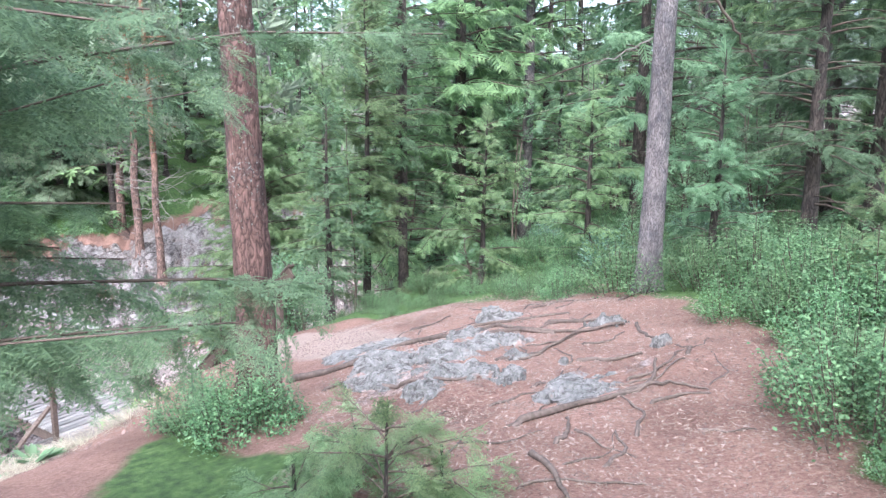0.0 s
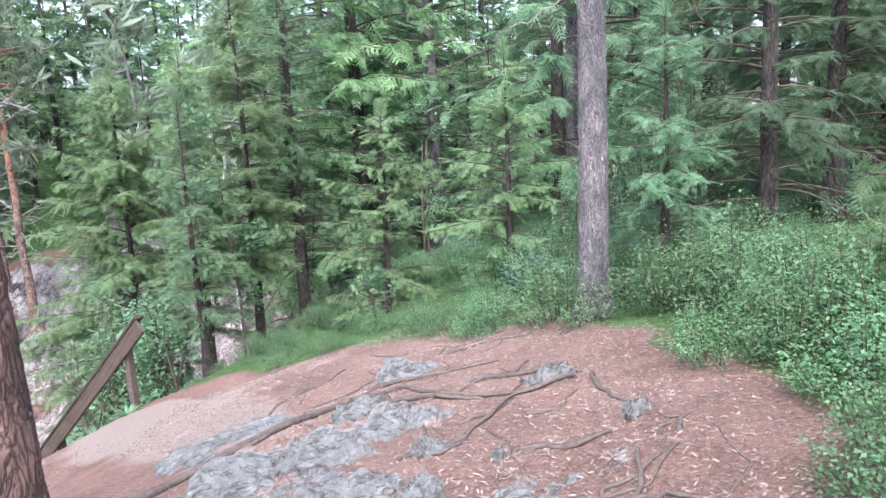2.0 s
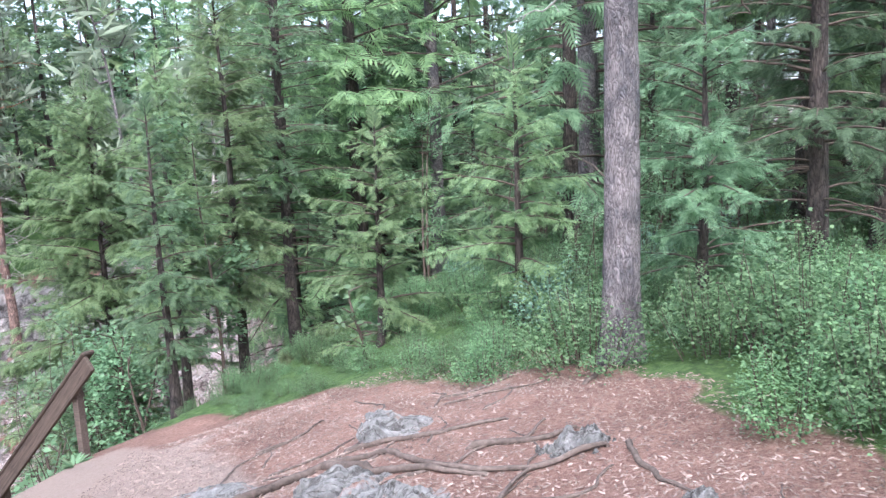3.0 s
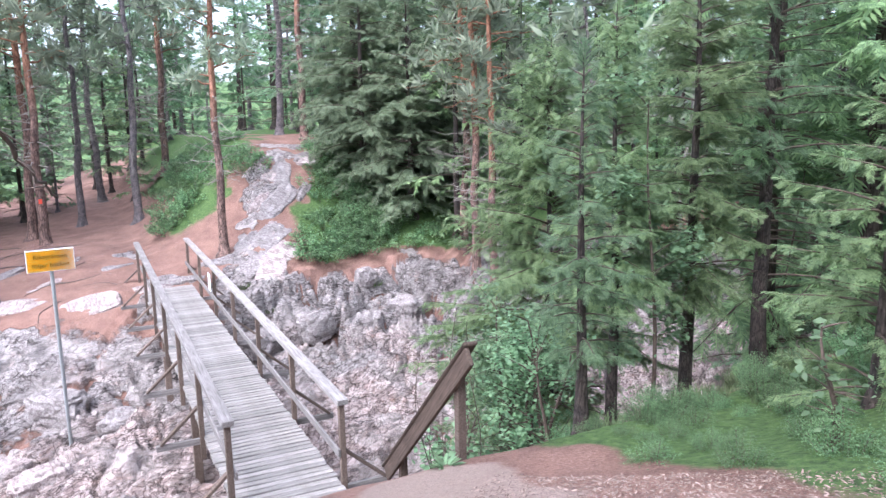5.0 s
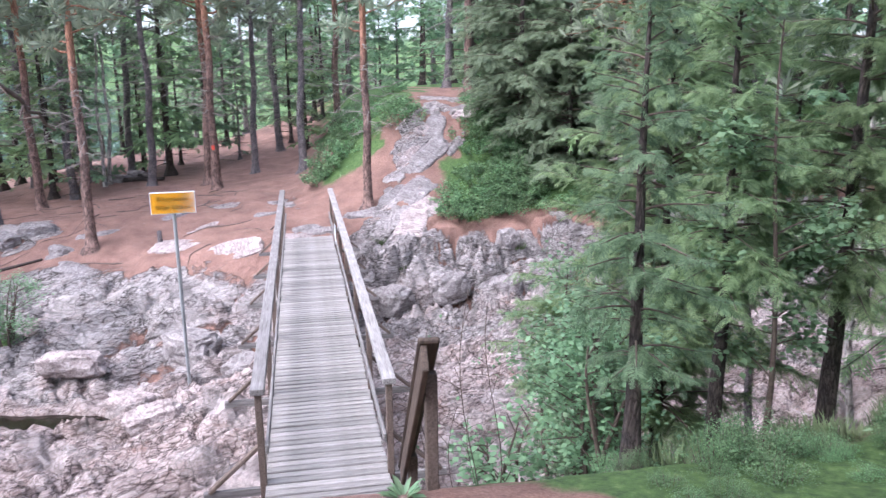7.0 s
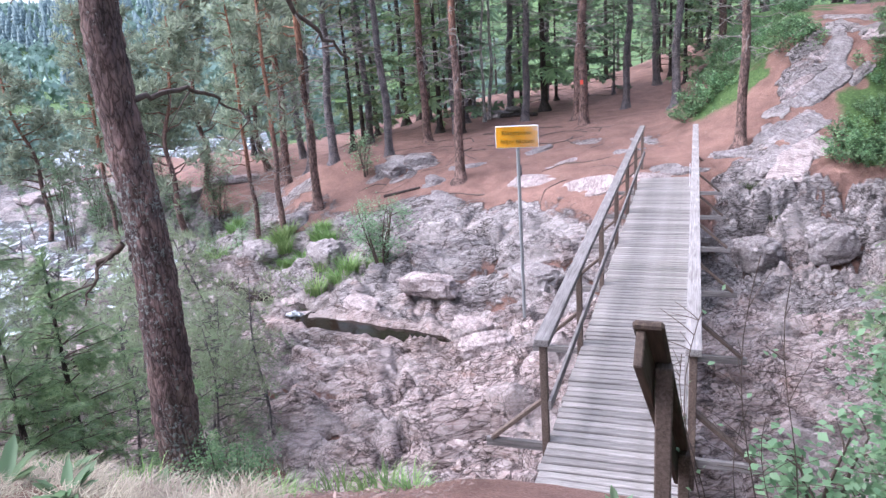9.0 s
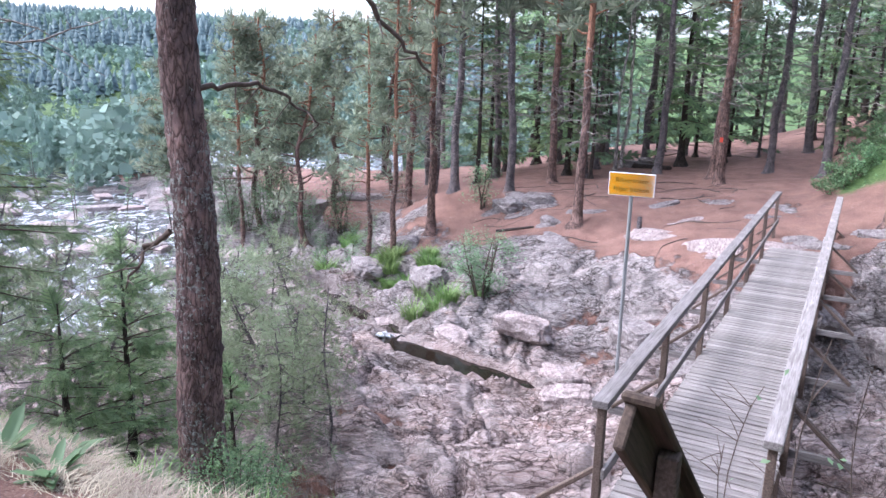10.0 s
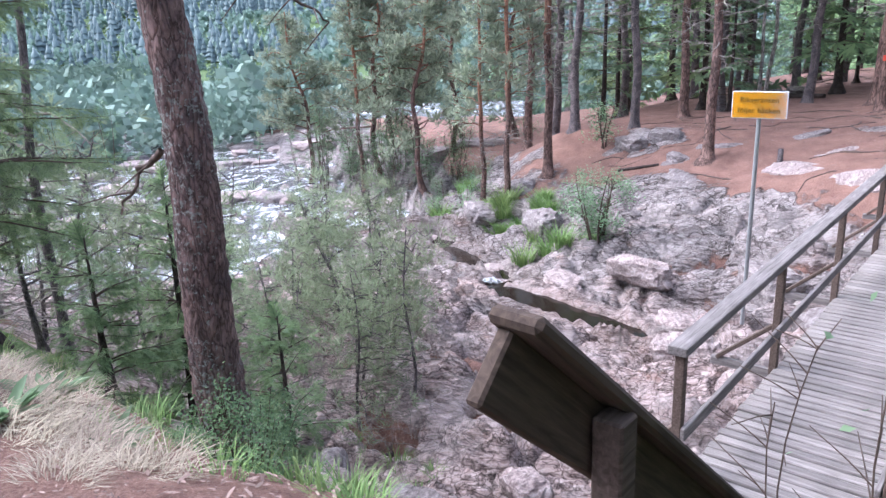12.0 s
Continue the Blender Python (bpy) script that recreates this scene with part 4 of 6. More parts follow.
def build_spruce(h, lmax, hb=0.3, gap=0.24, per=5, r0=0.07, seed=0, mat=None, bark=None, dense=0.11, coarse=False, lean=(0, 0), dead=0, droop=0.35, upto=1.0, far=False, fine=False, side=None, full=1.0):
    """A spruce: trunk, boughs and a crown of sprays. Returns the Empty at the origin of its foot."""
    rng = np.random.RandomState(seed)
    tree = new("spruce_tree")
    p, tm = trunk_mesh(h, r0, 0.006, bark or M_DARKBARK, lean, 0.015, seed, 7 if coarse else 10, 0.5 if coarse else 0.3)
    part("trunk", tm, None, tree)
    boughs, org, dirs, scl, rol = Soup(), [], [], [], []
    z = hb
    while z < h * upto - 0.1:
        f = (z - hb) / (h - hb)
        ln = lmax * (1 - f) ** 0.75 * (0.65 + 0.35 * min(1, 3 * f + 0.4)) + 0.08
        for k in range(per):
            if rng.rand() < 0.2:
                continue
            az = rng.rand() * 6.283 if side is None else rng.normal(side[0], side[1])
            zz = z + rng.uniform(-0.5, 0.5) * gap
            c = np.array([np.interp(zz, p[:, 2], p[:, 0]), np.interp(zz, p[:, 2], p[:, 1]), zz])
            length = ln * rng.uniform(0.4, 1.25)
            up0 = 0.15 + 0.45 * f + rng.uniform(-0.12, 0.12)
            bl = branch_line(c, az, up0, length, droop * (1 - 0.6 * f) + rng.uniform(-0.06, 0.1), 3 if far else 6)
            if fine and length > 0.6:
                bl[1:] += rng.normal(scale=0.03, size=(len(bl) - 1, 3))
            v, q = tube(bl, np.linspace((0.004 + 0.003 * length) if fine else (0.006 + 0.007 * length), 0.002, len(bl)), 3 if coarse else 4)
            boughs.add(v, q)
            if z < hb + dead and rng.rand() < 0.75:
                continue
            m = max(3, int(length / dense))
            for j in range(m):
                t = 0.14 + 0.84 * (j + rng.rand()) / m
                o = np.array([np.interp(t, np.linspace(0, 1, len(bl)), bl[:, a]) for a in range(3)])
                for sg in (-1, 1):
                    a2 = az + sg * rng.uniform(0.35, 1.15)
                    d = np.array([math.cos(a2), math.sin(a2), rng.uniform(-0.55, 0.2) - 0.15 * (1 - f)])
                    size = ((0.22 if far else 0.12 if coarse else 0.10) + (0.34 if far else 0.24 if coarse else 0.11) * length * (1 - t)) * rng.uniform(0.6, 1.3) * full
                    org.append(o), dirs.append(d), rol.append(rng.uniform(-0.7, 0.7)), scl.append(size)
                    if rng.rand() < (0.35 if far else 0.75):
                        o2 = o + d * size * rng.uniform(0.4, 0.85)
                        d2 = d + rng.normal(scale=0.45, size=3) - (0, 0, 0.25)
                        org.append(o2), dirs.append(d2), rol.append(rng.uniform(-0.9, 0.9)), scl.append(size * rng.uniform(0.5, 0.9) + 0.04)
            org.append(bl[-2]), dirs.append(bl[-1] - bl[-2] + (0, 0, 0.02)), rol.append(0.0), scl.append(min(0.2, 0.4 * length) + 0.05 * length)
        z += gap * rng.uniform(0.75, 1.25)
    for _ in range(3):
        org.append(p[-1] - (0, 0, 0.12)), dirs.append(np.array([rng.uniform(-0.2, 0.2), rng.uniform(-0.2, 0.2), 1.0])), rol.append(rng.rand() * 6), scl.append(min(0.3, 0.25 * h))
    part("branchwork", boughs.mesh("branchwork", M_TWIG), None, tree)
    tv, tf = SPRAY_NEEDLE if fine else SPRAY_FAR if far else SPRAY_COARSE if coarse else SPRAY_MID if h > 5 else SPRAY
    v, f = scatter(tv, tf, np.array(org), np.array(dirs), np.array(scl), np.array(rol))
    part("crown", mesh_from("crown", v, f, mat or M_SPRUCE), None, tree)
    return tree


def set_tree(tree, x, y, label, group="forest trees", z=None, rz=0.0, category="tree", scale=1.0, name=None):
    tree.matrix_basis = pose(x, y, gz(x, y) - 0.03 if z is None else z, 0, 0, rz) @ Matrix.Scale(scale, 4)
    if name:
        tree.name = name
    return tagged(tree, label, category, group)


def copy_tree(tree, x, y, rz, scale=1.0, dz=0.0):
    keep = tree.scale.copy()
    tree.scale = (1, 1, 1)
    c = copy_thing(tree, pose(x, y, gz(x, y) - 0.03 + dz, 0, 0, rz) @ Matrix.Scale(scale, 4))
    tree.scale = keep
    return c


def build_pine(h, r0, bark, seed=0, crown_from=0.55, lean=(0, 0), sides=14, step=0.12, tufts=9, dead_from=0.12, ndead=10, wobble=0.05, coarse=True, nbr=26, tuft_size=0.30, spread=1.7, rough=0.03):
    """A Scots pine: bare trunk, dead snags, high open crown of needle tufts."""
    rng = np.random.RandomState(seed)
    tree = new("pine_tree")
    p, tm = trunk_mesh(h, r0, r0 * 0.25, bark, lean, wobble, seed, sides, step, rough)
    part("trunk", tm, None, tree)

    def at(z):
        return np.array([np.interp(z, p[:, 2], p[:, 0]), np.interp(z, p[:, 2], p[:, 1]), z])
    if ndead:
        snags = Soup()
        for _ in range(ndead):
            z = h * rng.uniform(dead_from, crown_from)
            ln = rng.uniform(0.4, 1.6)
            bl = branch_line(at(z), rng.rand() * 6.283, rng.uniform(-0.3, 0.45), ln, rng.uniform(-0.2, 0.4), 7)
            bl[1:] += rng.normal(scale=0.035, size=(6, 3))
            snags.add(*tube(bl, np.linspace(min(0.018, 0.28 * r0), min(0.005, 0.12 * r0), 7), 4))
            for j in (2, 3, 4, 5):
                b2 = branch_line(bl[j], rng.rand() * 6.283, rng.uniform(-0.6, 0.6), ln * rng.uniform(0.2, 0.45), 0.1, 4)
                snags.add(*tube(b2, np.linspace(min(0.008, 0.15 * r0), 0.0025, 4), 3))
        part("dead_branchwork", snags.mesh("dead_branchwork", M_DEAD), None, tree, "bare grey dead branches")
    org, dirs, scl = [], [], []
    limbs = Soup()
    for k in range(nbr):
        f = k / nbr
        z = h * (crown_from + (0.98 - crown_from) * f)
        ln = spread * (1 - 0.6 * f) * rng.uniform(0.6, 1.2)
        bl = branch_line(at(z), rng.rand() * 6.283, rng.uniform(0.0, 0.5), ln, rng.uniform(-0.1, 0.3), 6)
        bl[1:] += rng.normal(scale=0.05, size=(5, 3))
        limbs.add(*tube(bl, np.linspace(min(0.035, 0.42 * r0), min(0.008, 0.14 * r0), 6), 4))
        for j in range(tufts):
            t = rng.uniform(0.35, 1.0)
            o = np.array([np.interp(t, np.linspace(0, 1, 6), bl[:, a]) for a in range(3)]) + rng.normal(scale=0.16, size=3)
            org.append(o), dirs.append(rng.normal(size=3) * 0.6 + (0, 0, 0.7)), scl.append(tuft_size * rng.uniform(0.6, 1.3))
    part("limbwork", limbs.mesh("limbwork", bark), None, tree)
    tv, tf = TUFT_COARSE if coarse else TUFT
    v, f = scatter(tv, tf, np.array(org), np.array(dirs), np.array(scl), rng.rand(len(org)) * 6.28)
    part("crown", mesh_from("crown", v, f, M_PINE), None, tree)
    return tree


def build_leafy(h, spread, seed=0, leaf=0.055, stems=1, mat=None, bark=None, nleaf=1500, r0=0.03, name="leafy_tree", low=0.25):
    """A broad-leaved tree or shrub: forked stems, twigs, many single leaves."""
    rng = np.random.RandomState(seed)
    tree = new(name)
    wood, tips = Soup(), []
    for k in range(stems):
        az = rng.rand() * 6.28
        out = spread * 0.35 * (0 if stems == 1 else 1)
        base = np.array([0.08 * math.cos(az) * (stems > 1), 0.08 * math.sin(az) * (stems > 1), -0.15])
        top = np.array([out * math.cos(az), out * math.sin(az), h * rng.uniform(0.8, 1.0)])
        t = np.linspace(0, 1, 9)[:, None]
        st = base + (top - base) * t + np.column_stack([0.06 * np.sin(t[:, 0] * 5 + k), 0.06 * np.cos(t[:, 0] * 4 + k), 0 * t[:, 0]])
        wood.add(*tube(st, np.linspace(r0, min(0.006, 0.5 * r0), 9), 6))
        for j in range(max(6, int(16 / stems ** 0.5))):
            f = rng.uniform(low, 1.0)
            o = np.array([np.interp(f, t[:, 0], st[:, a]) for a in range(3)])
            bl = branch_line(o, rng.rand() * 6.28, rng.uniform(0.1, 0.8), spread * rng.uniform(0.35, 1.0) * (1.1 - 0.6 * f), 0.25, 6)
            wood.add(*tube(bl, np.linspace(min(0.010, 0.7 * r0), min(0.003, 0.4 * r0), 6), 3))
            for a in range(3):
                tips.append((bl[2 + a], bl[3 + a]))
    part("stem", wood.mesh("stem", bark or M_TWIG), None, tree)
    pick = rng.randint(0, len(tips), nleaf)
    w = rng.rand(nleaf, 1)
    a = np.array([tips[i][0] for i in pick])
    b = np.array([tips[i][1] for i in pick])
    o = a + (b - a) * w + rng.normal(scale=0.09, size=(nleaf, 3))
    d = rng.normal(size=(nleaf, 3)) * (1, 1, 0.35) + (0, 0, -0.15)
    v, f = scatter(LEAF_ONE[0], LEAF_ONE[1], o, d, leaf * rng.uniform(0.6, 1.3, nleaf), rng.uniform(-0.7, 0.7, nleaf))
    part("foliage", mesh_from("foliage", v, f, mat or M_LEAF), None, tree)
    return tree


def build_bush(w, h, nleaf, leaf, mat, seed=0, name="bilberry_bush", stems=26):
    """A low shrub: wiry stems and small leaves in an uneven mound."""
    rng = np.random.RandomState(seed)
    bush = new(name)
    wood, pts = Soup(), []
    for k in range(stems):
        az, rr = rng.rand() * 6.28, w * math.sqrt(rng.rand())
        top = np.array([rr * math.cos(az), rr * math.sin(az), h * (1 - 0.55 * (rr / w) ** 2) * rng.uniform(0.6, 1.15)])
        base = top * (0.55, 0.55, 0) + (0, 0, -0.05)
        t = np.linspace(0, 1, 4)[:, None]
        st = base + (top - base) * t
        wood.add(*tube(st, np.linspace(0.005, 0.002, 4), 3))
        pts.append((base, top))
    part("stemwork", wood.mesh("stemwork", M_TWIG), None, bush)
    pick = rng.randint(0, stems, nleaf)
    u = rng.rand(nleaf, 1) ** 0.38
    a, b = np.array([pts[i][0] for i in pick]), np.array([pts[i][1] for i in pick])
    o = a + (b - a) * u + rng.normal(scale=0.05, size=(nleaf, 3)) * (1, 1, 0.7)
    d = rng.normal(size=(nleaf, 3)) * (1, 1, 0.45) + (0, 0, 0.25)
    v, f = scatter(LEAF_ONE[0], LEAF_ONE[1], o, d, leaf * rng.uniform(0.6, 1.35, nleaf), rng.uniform(-0.8, 0.8, nleaf))
    part("leaves", mesh_from("leaves", v, f, mat), None, bush)
    return bush


def build_tuft(n, h, w, mat, seed=0, name="grass_tuft", blade=0.006, bend=0.5):
    """A tuft of grass: curved blades in one mesh."""
    rng = np.random.RandomState(seed)
    s = Soup()
    for k in range(n):
        az, rr = rng.rand() * 6.28, w * math.sqrt(rng.rand()) * 0.6
        b = np.array([rr * math.cos(az), rr * math.sin(az), -0.03])
        ln = h * rng.uniform(0.55, 1.15)
        a2 = az + rng.uniform(-0.9, 0.9)
        o = np.array([math.cos(a2), math.sin(a2), 0])
        side = np.array([-o[1], o[0], 0]) * blade
        t = np.array([0, 0.4, 0.75, 1.0])
        c = b + np.outer(t * ln, (0, 0, 1)) * (1 - 0.35 * bend * t[:, None]) + np.outer(t * t * bend * ln, o)
        ww = np.array([1, 0.9, 0.55, 0.08])[:, None]
        v = np.concatenate([c - side * ww, c + side * ww])
        s.add(v, np.array([(0, 1, 5, 4), (1, 2, 6, 5), (2, 3, 7, 6)]))
    return new(name, s.mesh(name, mat))


rnd = random.Random(11)

# pines with known places: x, y, height, radius, bark, lean, crown start
big_pine = build_pine(9.5, 0.185, M_PINEBARK, 3, 0.70, (0.25, 0.30), 26, 0.05, 9, 0.3, 0, 0.05, True, 22, 0.34, 2.2, 0.045)
set_tree(big_pine, -5.22, 6.82, "tall Scots pine with dark plated bark and grey lichen", "near pines", z=gz(-5.22, 6.82) - 0.1)


def limb(tree, start, pts, r, name, mat=M_TWIG, label=""):
    rng = np.random.RandomState(len(name) + int(abs(start[2]) * 10))
    p = np.array([start, *pts], dtype=float)
    t = np.linspace(0, len(p) - 1, 5 * len(p))
    q = np.column_stack([np.interp(t, np.arange(len(p)), p[:, a]) for a in range(3)])
    q[1:] += rng.normal(scale=0.012, size=(len(q) - 1, 3))
    s = Soup()
    s.add(*tube(q, np.linspace(r, r * 0.25, len(q)), 7))
    for k in range(4, len(q), 3):
        b = branch_line(q[k], rng.rand() * 6.28, rng.uniform(-0.8, 0.2), rng.uniform(0.12, 0.35), 0.2, 4)
        s.add(*tube(b, np.linspace(r * 0.3, 0.003, 4), 4))
    return part(name, s.mesh(name, mat), None, tree, label)


limb(big_pine, (0.08, 0.16, 3.35), [(-0.25, 0.5, 3.40), (-0.42, 0.72, 3.27), (-0.52, 0.9, 3.08)], 0.022, "dead_branch", M_TWIG, "bare dark snapped branch")
limb(big_pine, (0.05, -0.1, 2.35), [(0.0, -0.3, 2.2), (0.1, -0.42, 1.95)], 0.025, "dead_branch", M_TWIG)
limb(big_pine, (0.1, -0.05, 4.15), [(0.25, -0.45, 4.18), (0.3, -0.8, 4.05), (0.35, -1.0, 4.07)], 0.04, "dead_branch", M_TWIG)
limb(big_pine, (0.12, 0.15, 4.9), [(-0.2, 0.7, 4.75), (-0.45, 1.1, 4.2), (-0.6, 1.5, 3.75), (-0.7, 1.75, 3.5)], 0.04, "dead_branch", M_TWIG)

trail_pine = build_pine(11, 0.142, M_ROSYBARK, 8, 0.72, (-0.42, 0.1), 22, 0.06, 8, 0.4, 3, 0.02, True, 20, 0.34, 1.8, 0.03)
set_tree(trail_pine, -1.30, 5.08, "reddish-barked pine trunk beside the trail", "near pines")
limb(trail_pine, (0.0, 0.05, 2.1), [(-0.05, 0.35, 2.2), (0.1, 0.6, 2.15)], 0.012, "dead_branch", M_DEAD)

grey_spruce = build_pine(12, 0.125, M_GREYBARK, 14, 0.8, (0.15, 0.1), 22, 0.07, 5, 0.35, 2, 0.015, True, 12, 0.3, 1.5, 0.02)
set_tree(grey_spruce, 2.12, 7.36, "smooth grey-barked spruce trunk at the edge of the trail", "near pines", name="spruce_trunk_tree")
limb(grey_spruce, (0.1, 0.1, 3.2), [(0.6, 0.35, 2.95), (0.95, 0.5, 2.55), (1.2, 0.6, 2.3)], 0.022, "dead_branch", M_TWIG, "bare dark drooping branch")
limb(grey_spruce, (0.1, 0.1, 2.6), [(-0.3, 0.5, 2.4), (-0.6, 0.8, 2.25)], 0.010, "dead_branch", M_DEAD)

FAR_PINES = ((-22.8, 8.3, 9, 0.13, 1), (-23.6, 7.5, 8, 0.11, 1), (-23.9, 9.5, 13, 0.15, 1), (-29.4, 8.9, 14, 0.17, 1), (-21.3, 13.75, 13, 0.15, 1),
             (-26.4, 10.5, 14, 0.16, 0), (-30.5, 10.0, 15, 0.17, 0), (-25.2, 12.3, 13, 0.17, 0), (-27.6, 14.3, 14, 0.16, 1), (-29.2, 15.9, 14, 0.18, 0),
             (-26.4, 20.1, 15, 0.20, 1), (-24.8, 19.6, 15, 0.20, 1), (-16.5, 20.1, 12, 0.13, 1), (-27.2, 22.6, 13, 0.13, 0), (-24.2, 23.0, 14, 0.15, 0),
             (-28.9, 18.9, 14, 0.15, 0), (-30.2, 2.1, 9, 0.15, 1), (-31.5, 26.4, 15, 0.2, 0), (-10.2, 24.6, 13, 0.15, 1), (-11.2, 25.6, 13, 0.16, 1),
             (-9.3, 24.0, 12, 0.13, 1), (-33.8, 20.0, 15, 0.2, 0), (-35.4, 22.5, 15, 0.2, 0), (-23.3, 30.2, 15, 0.18, 0), (-32.5, 12.8, 15, 0.18, 0),
             (-34.5, 16.0, 15, 0.18, 0), (-28.0, 27.5, 15, 0.18, 1), (-37, 10, 15, 0.2, 0), (-20.5, 28.5, 14, 0.18, 1))
pine_kinds = [build_pine(13.5, 0.155, M_GREYBARK if k == 0 else M_REDBARK, 20 + k, 0.42 if k < 2 else 0.35, (0.25 - 0.2 * k, 0.2 * (k % 2)), 12, 0.3, 10, 0.18, 30, 0.06, True, 30, 0.42, 2.0, 0.02) for k in range(3)]
used_kind = set()
for x, y, h, r, red in FAR_PINES:
    k = (1 + rnd.randrange(2)) if red else 0
    sc = h / 13.5
    lab = "tall Scots pine with orange-red upper bark on needle-strewn ground" if red else "tall grey-barked conifer on the far bank"
    if k not in used_kind:
        used_kind.add(k)
        set_tree(pine_kinds[k], x, y, lab, "far bank pines", rz=rnd.uniform(0, 360), scale=sc)
    else:
        c = copy_tree(pine_kinds[k], x, y, rnd.uniform(0, 360), sc)
        tagged(c, lab)
low_pine = build_pine(8, 0.12, M_REDBARK, 33, 0.28, (0.5, 0.3), 12, 0.25, 22, 0.1, 12, 0.16, True, 34, 0.30, 2.3)
for i, (x, y, sc) in enumerate(((-31.0, 2.6, 1.1), (-28.5, 4.6, 1.0), (-34.0, 5.5, 1.1), (-33.5, -1.0, 1.0), (-38, 2, 1.2), (-36.0, 8.0, 1.2))):
    if i == 0:
        set_tree(low_pine, x, y, "crooked low-crowned pine on the river rocks", "shore pines", scale=sc)
    else:
        copy_tree(low_pine, x, y, 77 * i, sc)
# red waymark on a pine
wm_ob = thing("waymark", -24.62, 19.42, gz(-24.8, 19.6) + 1.55, "red painted trail mark on a pine trunk", "trail mark", rz=50)
part("paint_mark", box_bm((0.11, 0.02, 0.16), Matrix.Translation((0, -0.02, 0)), 0.004), M_REDPAINT, wm_ob)

# broad hanging spruces beside the ridge path
hang_kind = build_spruce(9.0, 2.7, 0.35, 0.25, 6, 0.13, 58, M_HANG, M_DARKBARK, 0.17, True, droop=0.55, full=1.1)
for i, (sb, vb, sc) in enumerate(((17.0, 7.0, 1.05), (15.2, 8.0, 0.95), (19.4, 7.6, 1.15), (16.2, 10.0, 1.0), (18.0, 9.3, 1.1))):
    x, y = from_sv(sb, vb)
    if i == 0:
        set_tree(hang_kind, x, y, "broad dark spruce with hanging boughs beside the ridge path", "ridge spruces", scale=sc)
    else:
        copy_tree(hang_kind, x, y, 100 * i, sc)

# birches on the far bank
for k, (x, y, h) in enumerate(((-31.4, 17.8, 11), (-31.9, 18.3, 12))):
    t = build_pine(h, 0.075 + 0.012 * k, M_BIRCH, 60 + k, 0.6, (0.5 - 0.5 * k, 0.3), 9, 0.25, 6, 0.2, 5, 0.06, True, 14, 0.4, 1.3)
    set_tree(t, x, y, "slender white birch among the pines", "birches", name="birch_tree")

for k, (x, y, h) in enumerate(((-3.2, 16.6, 9), (-2.3, 17.4, 8.5))):
    t = build_pine(h, 0.06, M_BIRCH if k else M_GREYBARK, 64 + k, 0.6, (-0.9 + 0.8 * k, 0.3), 9, 0.25, 6, 0.2, 6, 0.06, True, 14, 0.4, 1.3)
    set_tree(t, x, y, "slender pale birch at the ravine edge", "birches", name="birch_tree")

# spruces along the near rim and in the ravine mouth
NEAR_SPRUCES = (
    (-3.4, 14.1, 6.4, 1.9, 1.0, M_SPRUCE_L, 31, "lush green young spruce at the ravine edge"),
    (0.62, 10.85, 2.5, 1.05, 0.2, M_SPRUCE_L, 32, "bushy light-green young fir behind the trail"),
    (1.85, 9.3, 2.5, 0.85, 0.25, M_SPRUCE_L, 33, "drooping light-green young spruce behind the trail"),
    (2.95, 7.95, 2.4, 0.85, 0.35, M_SPRUCE, 34, "thin young spruce at the forest edge"),
    (-0.8, 15.35, 9.5, 1.5, 1.7, M_SPRUCE, 35, "dark-trunked spruce on the ravine rim"),
    (-1.4, 13.7, 6.5, 1.0, 1.9, M_SPRUCE_L, 36, "slim dark-trunked spruce on the ravine rim"),
    (-2.0, 12.6, 5.2, 0.8, 1.9, M_SPRUCE_L, 37, "slim dark-trunked spruce on the ravine rim"),
    (-6.2, 4.3, 5.8, 1.3, 0.5, M_SPRUCE_L, 38, "green spruce on the slope above the river"),
    (-6.9, 6.7, 1.7, 0.6, 0.2, M_SPRUCE_L, 43, "small bright spruce below the pine"),
    (-6.05, 5.5, 1.5, 0.55, 0.15, M_SPRUCE_L, 44, "small bright spruce below the pine"),
    (-7.2, 5.6, 2.6, 0.8, 0.3, M_SPRUCE_L, 39, "small bright spruce below the pine"),
    (4.4, 8.8, 7.5, 1.35, 0.6, M_SPRUCE_D, 40, "dark spruce with hanging dead twigs in the forest"),
    (5.5, 9.4, 9.0, 1.5, 0.8, M_SPRUCE_D, 41, "tall dark spruce in the forest"),
    (-1.65, 10.65, 3.4, 0.5, 0.9, M_SPRUCE, 42, "slender spruce sapling on the rim"),
)
for x, y, h, lm, hb, mat, seed, lab in NEAR_SPRUCES:
    far_y = math.hypot(x, y - 4) > 8
    lush = mat is M_SPRUCE_L and h > 5
    t = build_spruce(h, lm, hb, 0.17, 8 if lush and x > -5 else 7 if lush else 6 if h < 4 or lm < 1.1 else 5, 0.03 + 0.0095 * h, seed, mat, M_DARKBARK, 0.06 if h < 4 or (lush and x > -5) else 0.085, False, dead=0.07 * h if h > 5 and mat is not M_SPRUCE_L else 0.0, full=1.4 if lush and x > -5 else 1.2 if lush else 1.0)
    set_tree(t, x, y, lab, "near spruces")

